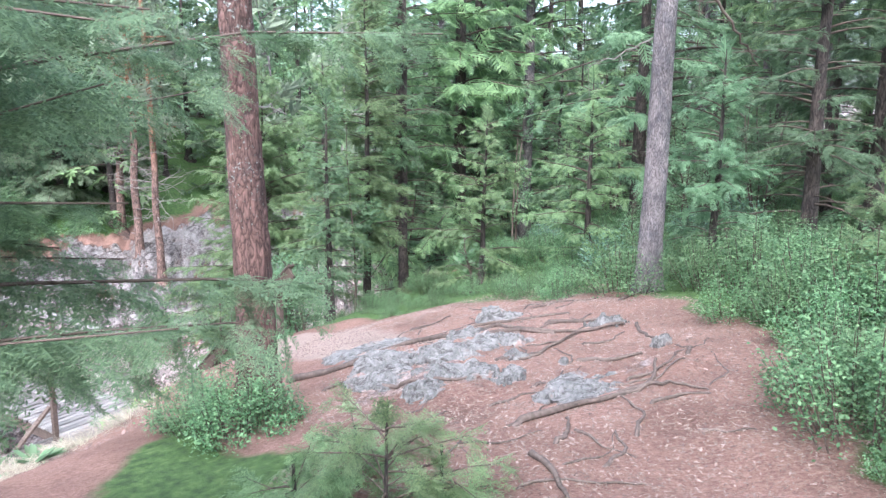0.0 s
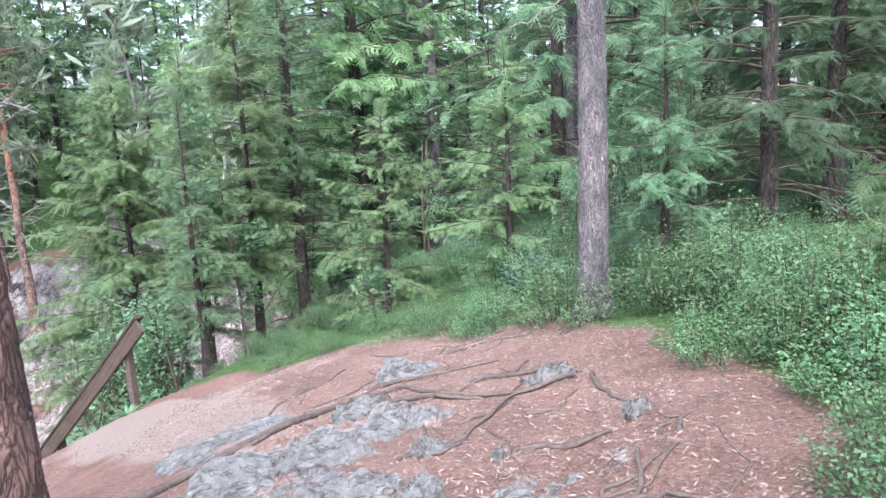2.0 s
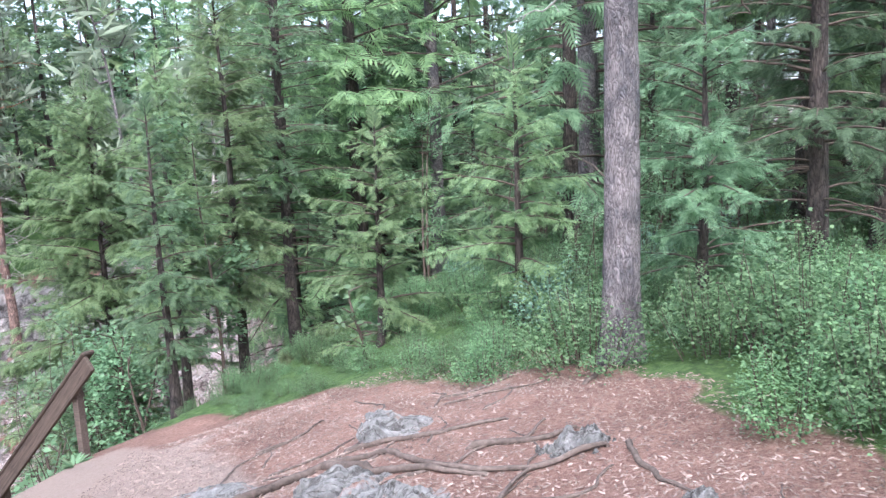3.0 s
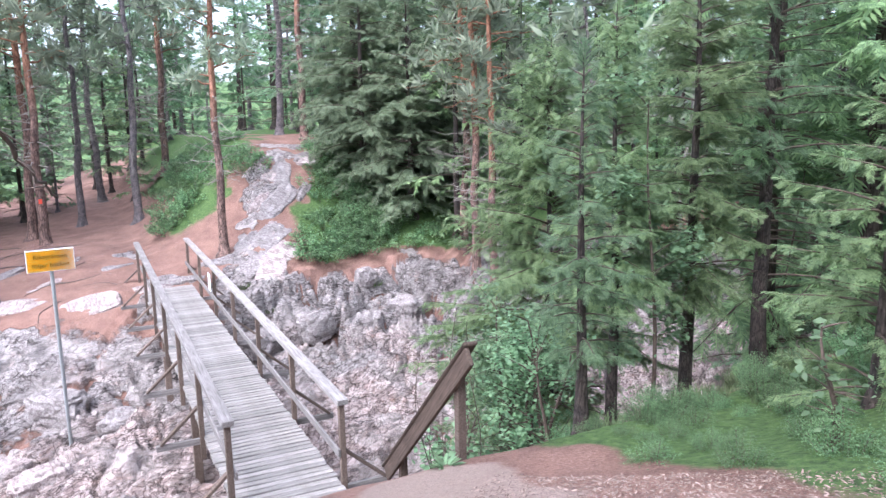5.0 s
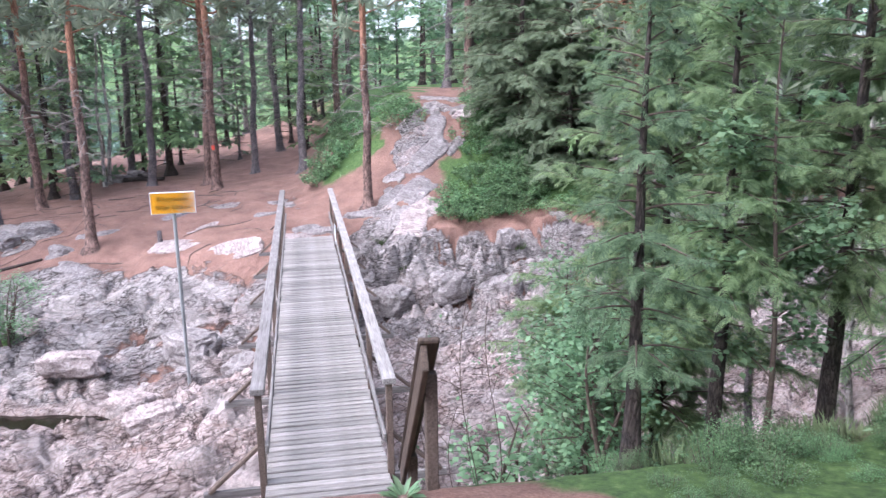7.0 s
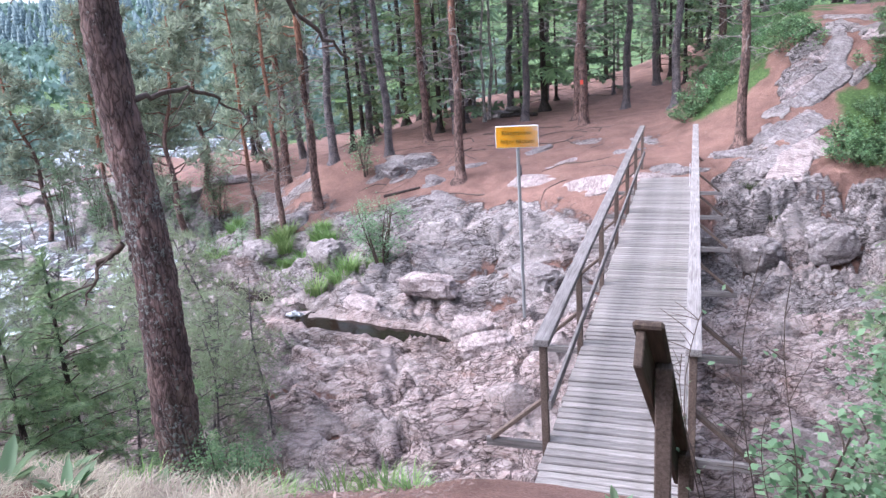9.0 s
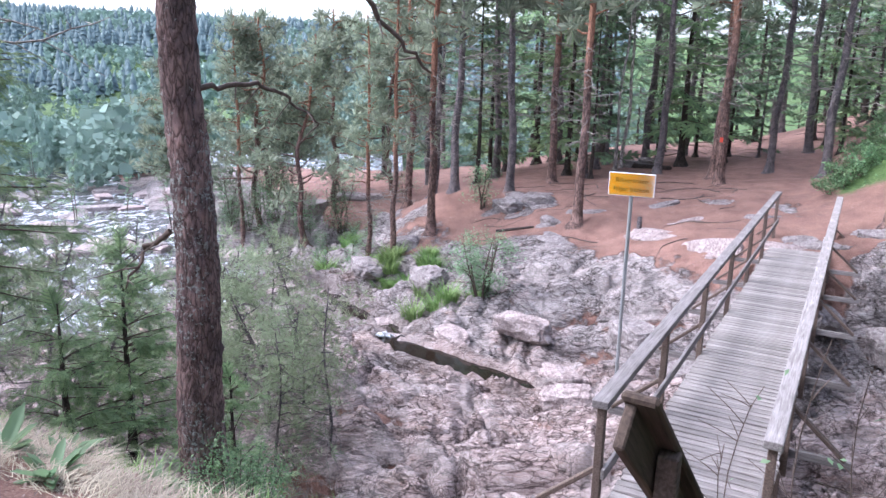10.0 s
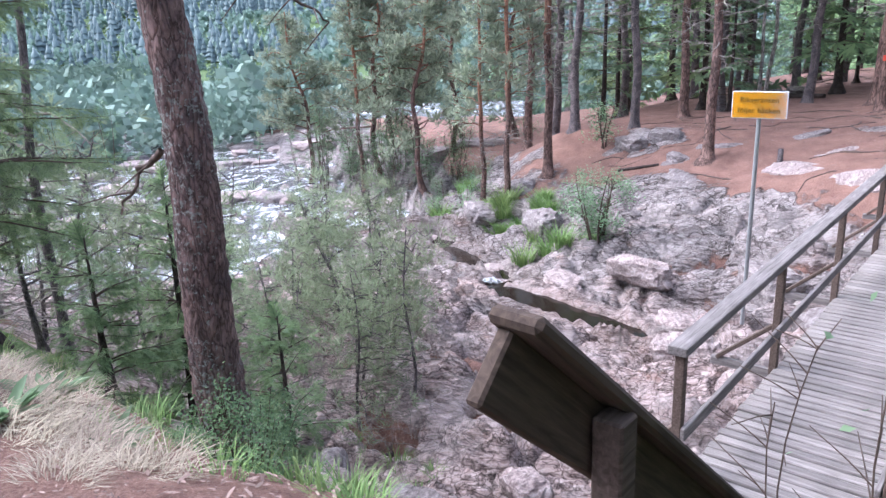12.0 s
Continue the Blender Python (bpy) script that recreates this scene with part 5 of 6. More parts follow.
# the spruce bough and sapling brushed past at the start
start_spruce = build_spruce(4.0, 2.22, 1.3, 0.13, 3, 0.05, 77, M_SPRUCE, M_DARKBARK, 0.075, False, fine=True, side=(0.10, 0.26), droop=0.13)
set_tree(start_spruce, -2.3, 1.5, "green spruce with long boughs over the trail", "near spruces")
for k, (x, y, h) in enumerate(((3.5, 5.7, 1.15), (2.5, 3.5, 0.6))):
    edge_spruce = build_spruce(h, 0.36 * h + 0.1, 0.12, 0.1, 6, 0.018, 84 + k, M_SPRUCE_L, M_DARKBARK, 0.07, False, fine=True)
    set_tree(edge_spruce, x, y, "light-green young spruce among bilberry bushes", "near spruces")
for k, (x, y, h) in enumerate(((-0.22, 2.8, 0.62), (-0.58, 2.75, 0.42), (0.02, 3.0, 0.34), (-0.42, 3.35, 0.36))):
    sapling = build_spruce(h, 0.42 * h + 0.14, 0.08, 0.075, 5, 0.008, 78 + k, M_SPRUCE_L, M_DARKBARK, 0.09, False, fine=True)
    set_tree(sapling, x, y, "low spruce sapling beside the trail", "near spruces")

# forest behind: shared kinds, many copies
MID_MATS = (M_SPRUCE, M_SPRUCE_D, M_SPRUCE_L, M_SPRUCE)
kinds = [build_spruce(9.5, 1.9, 0.5, 0.36, 5, 0.11, 90 + k, MID_MATS[k], M_DARKBARK if k != 3 else M_GREYBARK, 0.22, True, dead=(0.8, 2.4, 0.3, 3.2)[k], droop=0.4) for k in range(4)]
far_kinds = [build_spruce(9.5, 2.1, 0.5, 0.50, 5, 0.11, 95 + k, (M_SPRUCE, M_SPRUCE, M_SPRUCE_L, M_SPRUCE_D)[k], M_DARKBARK if k != 3 else M_GREYBARK, 0.44, True, dead=(0.4, 1.6, 0.2, 2.4)[k], droop=0.4, far=True) for k in range(4)]
leafy_kinds = [build_leafy(5.5, 1.5, 80 + k, 0.078, 2, nleaf=2000, r0=0.045, name="leafy_tree", low=0.2) for k in range(2)]
spots = []


def free(x, y, d):
    return all((x - a) ** 2 + (y - b) ** 2 > d * d for a, b in spots)


def forest(n, area, dmin, tries=4000, smin=0.7, smax=1.25):
    made = 0
    for _ in range(tries):
        if made >= n:
            break
        x, y = area()
        if not free(x, y, dmin) or (x < 0.9 and 8.5 < y < 17 and to_sv(x, y)[0] < 3):
            continue
        spots.append((x, y))
        made += 1
        yield x, y, rnd.uniform(smin, smax)


def right_forest():
    while True:
        a, r = rnd.uniform(-0.62, 1.35), rnd.uniform(9.5, 40)
        x, y = 0.6 + r * math.sin(a), 3.0 + r * math.cos(a)
        s, v = to_sv(x, y)
        if s < -2.6 and not (x < 1.0 and y < 12.5):
            return x, y


def up_ravine():
    while True:
        s, v = rnd.uniform(-3, 10), rnd.uniform(10, 40)
        return from_sv(s, v)


def far_bank():
    while True:
        s, v = rnd.uniform(26, 72), rnd.uniform(-24, 45)
        return from_sv(s, v)


def ridge_wood():
    return from_sv(rnd.uniform(13, 34), rnd.uniform(8.5, 32))


def behind():
    a, r = rnd.uniform(1.5, 3.9), rnd.uniform(6, 26)
    return 0.4 + r * math.sin(a), -1 + r * math.cos(a)


def near_left():
    return from_sv(rnd.uniform(-14, -3.5), rnd.uniform(-30, -12))


def dark_right():
    return rnd.uniform(5.5, 15), rnd.uniform(9, 20)


def far_fill():
    return from_sv(rnd.uniform(28, 36), rnd.uniform(-9, 1))


def behind_pines():
    return from_sv(rnd.uniform(20.5, 30), rnd.uniform(-16, -6.5))


def gap_wood():
    a, r = rnd.uniform(-0.12, 0.42), rnd.uniform(13, 42)
    return 0.3 + r * math.sin(a), 1.8 + r * math.cos(a)


def join_trees(name, label, placings):
    """Far trees as one object: every tree keeps its trunk, branches and crown."""
    mats, soup = [], Soup()
    for src, x, y, turn, sc in placings:
        c, s_ = math.cos(turn), math.sin(turn)
        z = gz(x, y) - 0.03
        for ch in src.children:
            me = ch.data
            v = np.empty(len(me.vertices) * 3, dtype=np.float32)
            me.vertices.foreach_get("co", v)
            v = v.reshape(-1, 3) * sc
            v = np.column_stack([x + v[:, 0] * c - v[:, 1] * s_, y + v[:, 0] * s_ + v[:, 1] * c, z + v[:, 2]])
            f = np.empty(len(me.loops), dtype=np.int32)
            me.loops.foreach_get("vertex_index", f)
            if me.materials[0] not in mats:
                mats.append(me.materials[0])
            soup.add(v, f.reshape(-1, 4), mats.index(me.materials[0]))
    return tagged(new(name, soup.mesh(name, mats)), label, "forest", kind="stuff")


LABELS = ("green spruce among dense forest", "dark shaded spruce in dense forest", "light-green spruce in the undergrowth", "grey-trunked spruce with bare lower branches")
placed_kind = set()
for area, n, dmin, smin, smax, weights, near in ((right_forest, 60, 1.6, 0.4, 1.3, (4, 3, 4, 2), 20), (gap_wood, 52, 1.3, 0.6, 2.0, (4, 2, 3, 2), 20), (up_ravine, 20, 1.8, 0.5, 1.2, (4, 2, 3, 2), 18),
                                                 (behind_pines, 9, 1.6, 0.7, 1.3, (3, 1, 4, 2), 0), (far_fill, 9, 1.4, 0.6, 1.1, (4, 1, 3, 2), 0), (ridge_wood, 62, 1.6, 0.6, 1.5, (4, 1, 3, 3), 0),
                                                 (dark_right, 18, 1.3, 0.8, 1.5, (1, 6, 0, 3), 20), (near_left, 14, 2.0, 0.5, 0.9, (4, 2, 2, 1), 0)):
    for x, y, sc in forest(n, area, dmin, 4000, smin, smax):
        k = rnd.choices(range(4), weights)[0]
        close = math.hypot(x - 0.5, y - 5) < near
        src = kinds[k] if close else far_kinds[k]
        if (k, close) not in placed_kind:
            placed_kind.add((k, close))
            set_tree(src, x, y, LABELS[k], "forest spruces", rz=rnd.uniform(0, 360), scale=sc)
        else:
            copy_tree(src, x, y, rnd.uniform(0, 360), sc)


for area, n, name, lab in ((far_bank, 84, "far_bank_forest", "dense dark green spruce forest beyond the far bank"), (behind, 14, "forest_behind", "spruce forest behind the start of the trail")):
    join_trees(name, lab, [(far_kinds[rnd.choice((0, 0, 2, 1, 3))], x, y, rnd.uniform(0, 6.28), sc) for x, y, sc in forest(n, area, 2.0, 4000, 0.8, 1.9)])


def leaf_area():
    q = rnd.random()
    if q < 0.45:
        return right_forest()
    if q < 0.6:
        return from_sv(rnd.uniform(-4.5, 0.5), rnd.uniform(10, 16))
    return gap_wood()


for i, (x, y, sc) in enumerate(forest(56, leaf_area, 0.9, 6000, 0.4, 1.15)):
    if i < 2:
        set_tree(leafy_kinds[i], x, y, "slender broad-leaved tree with fresh green leaves", "forest broadleaves", rz=rnd.uniform(0, 360), scale=sc)
    else:
        copy_tree(leafy_kinds[i % 2], x, y, rnd.uniform(0, 360), sc)

def shrub_area():
    return rnd.uniform(2.4, 6.5), rnd.uniform(9.0, 14)


shrub_kind = build_leafy(1.7, 0.7, 91, 0.05, 4, nleaf=1500, r0=0.012, name="leafy_shrub", low=0.15)
for i, (x, y, sc) in enumerate(forest(14, shrub_area, 0.55, 4000, 0.5, 1.25)):
    if i == 0:
        set_tree(shrub_kind, x, y, "leafy green shrub in the undergrowth", "undergrowth shrubs", category="shrub", scale=sc)
    else:
        copy_tree(shrub_kind, x, y, rnd.uniform(0, 360), sc)

for k in range(16):
    x, y = from_sv(rnd.uniform(16.5, 24), rnd.uniform(-26, -17))
    copy_tree(shrub_kind, x, y, rnd.uniform(0, 360), rnd.uniform(1.0, 1.9))
for k in range(10):
    x, y = from_sv(rnd.uniform(12.5, 16), rnd.uniform(-19, -13))
    copy_tree(shrub_kind, x, y, rnd.uniform(0, 360), rnd.uniform(0.5, 0.9))

made = 0
for _ in range(400):
    x, y = from_sv(rnd.uniform(3, 20), rnd.uniform(-44, -22))
    if made < 26 and gz(x, y) > RIVER_Z + 0.03:
        made += 1
        copy_tree(leafy_kinds[made % 2], x, y, rnd.uniform(0, 360), rnd.uniform(0.35, 0.8))

# broad-leaved trees at the ravine edge
LEAFY = ((-1.55, 12.5, 4.0, 1.0, 1, 2600, 0.075, 3, "broad-leaved young tree with pale leaves on the rim"), (-2.75, 11.9, 2.3, 0.95, 5, 4200, 0.058, 4, "leafy green shrub on the ravine slope"),
         (-2.25, 11.1, 1.7, 0.75, 5, 3000, 0.055, 15, "leafy green shrub on the ravine slope"), (-3.6, 12.6, 2.5, 0.95, 4, 3200, 0.06, 5, "leafy green shrub on the ravine slope"), (-18.0, 10.5, 1.9, 1.15, 7, 4200, 0.06, 6, "grey-green willow shrub on the far rocks"),
         (0.35, 9.55, 0.9, 0.3, 1, 90, 0.07, 7, "small rowan sapling with large leaves"), (-24.5, 11.3, 1.6, 0.8, 4, 900, 0.08, 8, "leafy shrub under the far pines"),
         (-3.3, 11.3, 1.2, 0.6, 3, 500, 0.09, 10, "low leafy shrub by the bridge"))
for x, y, h, sp, st, nl, lf, seed, lab in LEAFY:
    t = build_leafy(h, sp, seed, lf, st, nleaf=nl, name="leafy_tree" if h > 3 else "leafy_shrub")
    set_tree(t, x, y, lab, "broad-leaved growth", category="tree" if h > 3 else "shrub", z=gz(x, y) - 0.05)

# thin open junipers and pines between the big pine and the river
SCRUB = ((-11.4, 3.0, 3.2), (-12.6, 5.4, 3.0), (-10.4, 2.4, 3.4), (-13.2, 3.2, 3.2), (-9.0, 2.2, 3.2), (-13.8, 4.8, 2.8), (-10.5, 6.6, 2.0), (-11.2, 5.2, 2.4), (-9.8, 3.6, 2.8), (-8.6, 3.0, 2.6), (-10.8, 4.2, 2.4), (-12.0, 4.0, 2.6), (-7.9, 5.0, 2.6), (-8.8, 6.0, 2.5), (-7.4, 3.7, 3.0), (-10.3, 5.6, 2.2), (-9.5, 6.9, 2.4), (-11.5, 6.9, 2.2), (-12.2, 6.0, 2.8), (-9.9, 7.2, 2.5), (-12.8, 6.6, 2.8), (-11.0, 6.2, 2.8), (-14.2, 6.0, 2.6))
scrub_kinds = [build_pine(2.6, 0.028, M_GREYBARK, 120 + k, 0.22, (0.5 - 0.4 * k, 0.2), 7, 0.2, 11, 0.05, 14, 0.12, False, 19, 0.15, 0.95) for k in range(3)]
for k, sk in enumerate(scrub_kinds):
    for ch in sk.children:
        if ch.name.startswith("crown"):
            ch.data.materials.clear()
            ch.data.materials.append(M_JUNI)
for i, (x, y, h) in enumerate(SCRUB):
    lab = "thin open juniper with sparse needles above the river"
    if i < 3:
        set_tree(scrub_kinds[i], x, y, lab, "juniper scrub", rz=rnd.uniform(0, 360), scale=h / 2.6, name="juniper_tree")
    else:
        copy_tree(scrub_kinds[i % 3], x, y, rnd.uniform(0, 360), h / 2.6)
thin_pine = build_pine(8.5, 0.06, M_GREYBARK, 130, 0.55, (0.2, 0.3), 9, 0.25, 14, 0.25, 10, 0.05, False, 20, 0.22, 1.2)
set_tree(thin_pine, -7.9, 3.85, "thin grey-stemmed pine with sparse boughs", "juniper scrub")

# ---- undergrowth ----
bush_kinds = [build_bush(0.36, 0.44, 3600, 0.021, M_BILB, 1, stems=26), build_bush(0.44, 0.54, 4600, 0.021, M_BILB, 2, stems=30), build_bush(0.36, 0.55, 1900, 0.028, M_BILBD, 3), build_bush(0.30, 0.30, 2000, 0.020, M_BILB, 4)]
BUSH_LABELS = ("bright green bilberry bush", "thick bright green bilberry bush", "blue-green bog bilberry bush", "low green bilberry clump")
bush_spots = []
for k in range(2600):
    x, y = rnd.uniform(-3.2, 6.5), rnd.uniform(1.2, 15)
    s, v = to_sv(x, y)
    d = float(line_distance(np.array([x]), np.array([y]), TRAIL)[0])
    dl = float(line_distance(np.array([x]), np.array([y]), LOWER_TRAIL)[0])
    if s > -2.2 or d < 1.5 - 0.7 * float(smooth(6.9, 8.0, y)) + 0.12 * math.sin(3.1 * y) or dl < 0.95 or (x < 0.2 and y < 8.3) or (y < 3 and x < 2.2) or (x < 0.5 and y > 8.4 and s > -4.1) or (abs(x - 2.05) < 0.55 and 6.2 < y < 7.35):
        continue
    gap = 0.36 if d < 4 else 0.6
    if all((x - a) ** 2 + (y - b) ** 2 > gap * gap for a, b in bush_spots):
        bush_spots.append((x, y))
bush_spots += [(-1.55, 4.75), (-1.15, 4.7), (-1.3, 4.5), (-1.75, 4.9), (-4.7, 7.2), (-4.95, 7.4), (-4.4, 7.0)]
bush_spots = [from_sv(rnd.uniform(-4.1, -2.5), rnd.uniform(1.6, 6.5)) for _ in range(40)] + bush_spots
placed_bush = set()
for x, y in bush_spots[:390]:
    k = rnd.choices(range(4), (4, 4, 1 if x > 1.5 else 0, 3))[0]
    sc = rnd.choice((0.6, 0.75, 0.9, 1.0, 1.1, 1.25)) * rnd.uniform(0.9, 1.1)
    if x > 2.3 and y < 7.2:
        sc = min(1.4, sc * 1.3)
        k = 1 if k == 2 and rnd.random() < 0.6 else k
    elif x < 0.5 and y > 8.4:
        sc *= 0.6
    elif x < 1.9 and y > 7.5:
        sc *= 0.8
    if k not in placed_bush:
        placed_bush.add(k)
        set_tree(bush_kinds[k], x, y, BUSH_LABELS[k], "bilberry undergrowth", rz=rnd.uniform(0, 360), category="bush", scale=sc)
    else:
        copy_tree(bush_kinds[k], x, y, rnd.uniform(0, 360), sc)

# far bank bushes
far_bush = build_bush(0.8, 0.5, 700, 0.075, M_BILB, 9)
first = True
for k in range(140):
    if k >= 70:
        s = rnd.uniform(13.7, 21)
        v = 2.2 + 0.41 * (s - 14) + rnd.uniform(1.5, 4.2)
    elif k < 44:
        s, v = rnd.uniform(17.5, 25), rnd.uniform(0.3, 3.8)
    else:
        s, v = rnd.gauss(14.8, 0.8), rnd.gauss(7.4, 1.1)
    x, y = from_sv(s, v)
    if first:
        set_tree(far_bush, x, y, "green bilberry thicket on the rocky ridge", "ridge bushes", category="bush")
        first = False
    else:
        copy_tree(far_bush, x, y, rnd.uniform(0, 360), rnd.uniform(0.6, 1.2))

# grass: dry mound by the big pine, green tufts on the far rocks, rim grass
straw_kinds = [build_tuft(150, 0.115, 0.30, M_STRAW, 5 + k, "dry_grass_tuft", 0.0025, 1.7) for k in range(2)]
green_kinds = [build_tuft(120, 0.5, 0.34, M_GRASS, 15 + k, "grass_tuft", 0.010, 0.6) for k in range(2)]
heath = build_tuft(170, 0.15, 0.30, M_HEATH, 25, "heather_tuft", 0.006, 0.5)


def sow(kinds_, spots_, label, group, category, smin=0.7, smax=1.3):
    for i, (x, y) in enumerate(spots_):
        m = pose(x, y, gz(x, y) - 0.01, 0, 0, rnd.uniform(0, 360)) @ Matrix.Scale(rnd.uniform(smin, smax), 4)
        if i < len(kinds_):
            kinds_[i].matrix_basis = m
            tagged(kinds_[i], label, category, group)
        else:
            o = kinds_[i % len(kinds_)]
            c = o.copy()
            scene.collection.objects.link(c)
            c.matrix_basis = m


sow(straw_kinds, [from_sv(rnd.uniform(-3.7, -2.75), rnd.uniform(-4.4, -2.3)) for _ in range(42)] + [from_sv(rnd.uniform(-3.5, -2.9), rnd.uniform(-2.4, -1.75)) for _ in range(9)], "dry straw-coloured grass tuft on the bank", "dry grass", "grass")
sow(green_kinds, [from_sv(rnd.gauss(a, 0.35), rnd.gauss(b, 0.5)) for a, b in ((13.2, -13.6), (13.0, -11.3), (12.5, -10.3), (15.5, -14.5), (12.9, -9.7), (11.2, -8.2)) for _ in range(9)],
    "fresh green grass tuft between the rocks", "green grass", "grass", 0.6, 1.4)
rim_grass = [build_tuft(60, 0.16, 0.22, M_GRASS, 45 + k, "short_grass_tuft", 0.004, 0.7) for k in range(2)]
sow(rim_grass, [from_sv(rnd.gauss(0.9, 0.2), rnd.gauss(-4.2, 0.9)) for _ in range(16)] + [from_sv(rnd.uniform(-2.9, -1.3), rnd.uniform(-7, -1.0)) for _ in range(60)], "short green grass tuft on the bank", "bank grass", "grass")
sow([heath], [from_sv(rnd.uniform(-3.5, -2.2), rnd.uniform(2.0, 6.5)) for _ in range(24)] + [from_sv(rnd.gauss(12.9, 0.4), rnd.gauss(2.5, 2.0)) for _ in range(8)], "brown-green heather tuft on the rim", "heather", "heather", 0.7, 1.4)


# broad-leaved herb on the bank
def build_herb(seed, size):
    rng = np.random.RandomState(seed)
    herb = new("leafy_herb")
    lf = LEAF[0] * (1, 0.5, 1)
    for k in range(15):
        az = rng.rand() * 6.28
        v, f = scatter(lf, LEAF[1], np.array([(0.02 * math.cos(az), 0.02 * math.sin(az), 0.0)]), np.array([(math.cos(az), math.sin(az), rng.uniform(0.25, 1.3))]), np.array([size * rng.uniform(0.7, 1.2)]), rng.uniform(-0.3, 0.3, 1))
        part("leaf", mesh_from("leaf", v, f, M_LEAF), None, herb)
    return herb


for k, (x, y, size) in enumerate(((-4.05, 6.0, 0.28), (-4.35, 6.2, 0.25), (-2.1, 9.02, 0.13), (-3.9, 6.9, 0.2), (-3.8, 6.4, 0.24))):
    h = build_herb(200 + k, size)
    h.matrix_basis = pose(x, y, gz(x, y) - 0.01, 0, 0, 40 * k)
    tagged(h, "broad-leaved green herb in the grass", "plant", "herbs")


# ---- stones ----
def build_stone(sx, sy, sz, seed, mat, flat=0.5, sub=3, cracks=0.0):
    bm = bmesh.new()
    bmesh.ops.create_icosphere(bm, subdivisions=sub, radius=1.0)
    off = Vector((seed * 3.1, seed * 1.7, seed * 0.9))
    for vt in bm.verts:
        p = vt.co.copy()
        n1 = noise.noise(p * 1.1 + off)
        n2 = noise.noise(p * 3.3 + off)
        p *= 1 + 0.38 * n1 + 0.20 * n2 + 0.07 * noise.noise(p * 8 + off)
        for ax in range(3):
            lim = 0.5 + 0.2 * noise.noise(off + Vector((ax, 0, 0)))
            if abs(p[ax]) > lim:
                p[ax] = math.copysign(lim + (abs(p[ax]) - lim) * (1 - flat * 0.8), p[ax])
        p.z += 0.10 * noise.noise(Vector((p.x * 3, p.y * 7, 0)) + off) + 0.05 * noise.noise(Vector((p.x * 11, p.y * 17, 0)) + off)
        if cracks:
            q = Vector((p.x * 1.9, p.y * 3.2, 0)) + off
            p.z -= cracks * max(0.0, 1 - abs(noise.noise(q)) / 0.07) - 0.5 * cracks * round(2.2 * noise.noise(q * 0.8 + Vector((9, 4, 0))))
        vt.co = Vector((p.x * sx, p.y * sy, p.z * sz))
    me = bpy.data.meshes.new("stone")
    bm.to_mesh(me)
    bm.free()
    me.materials.append(mat)
    return me


# slabs bared in the trail: x, y, half sizes, turn
TRAIL_SLABS = ((1.0, 4.52, 0.46, 0.27, 0.13, 38), (-0.25, 5.58, 0.44, 0.30, 0.16, 25), (0.15, 5.62, 0.42, 0.28, 0.18, 5), (0.46, 5.78, 0.30, 0.30, 0.20, 50), (-0.42, 5.25, 0.26, 0.30, 0.15, 60),
               (0.20, 4.95, 0.30, 0.22, 0.15, 10), (0.45, 4.83, 0.20, 0.15, 0.14, 70), (0.05, 5.25, 0.28, 0.16, 0.15, 20), (1.42, 6.06, 0.20, 0.14, 0.20, 25), (0.67, 6.95, 0.36, 0.20, 0.20, 165), (1.62, 5.20, 0.075, 0.06, 0.09, 20),
               (-0.55, 6.35, 0.5, 0.34, 0.10, 40), (0.62, 5.35, 0.16, 0.11, 0.10, 15), (0.9, 5.15, 0.05, 0.04, 0.05, 80), (-0.1, 4.7, 0.2, 0.15, 0.12, 45), (0.30, 6.2, 0.34, 0.2, 0.16, 20))
for k, (x, y, a, b, c, rz) in enumerate(TRAIL_SLABS):
    ob = new("stone_slab", build_stone(a * 1.1, b * 1.1, c, 3 + k, M_SLAB, 0.35, 5, 0.28))
    ob.matrix_basis = pose(x, y, gz(x, y) - (0.55 * c if a > 0.15 else 0), 4 * math.sin(k), 5 * math.cos(k), rz)
    tagged(ob, "weathered grey bedrock bared in the trail" if a > 0.15 else "small pointed grey stone on the trail", "stone", "trail stones")

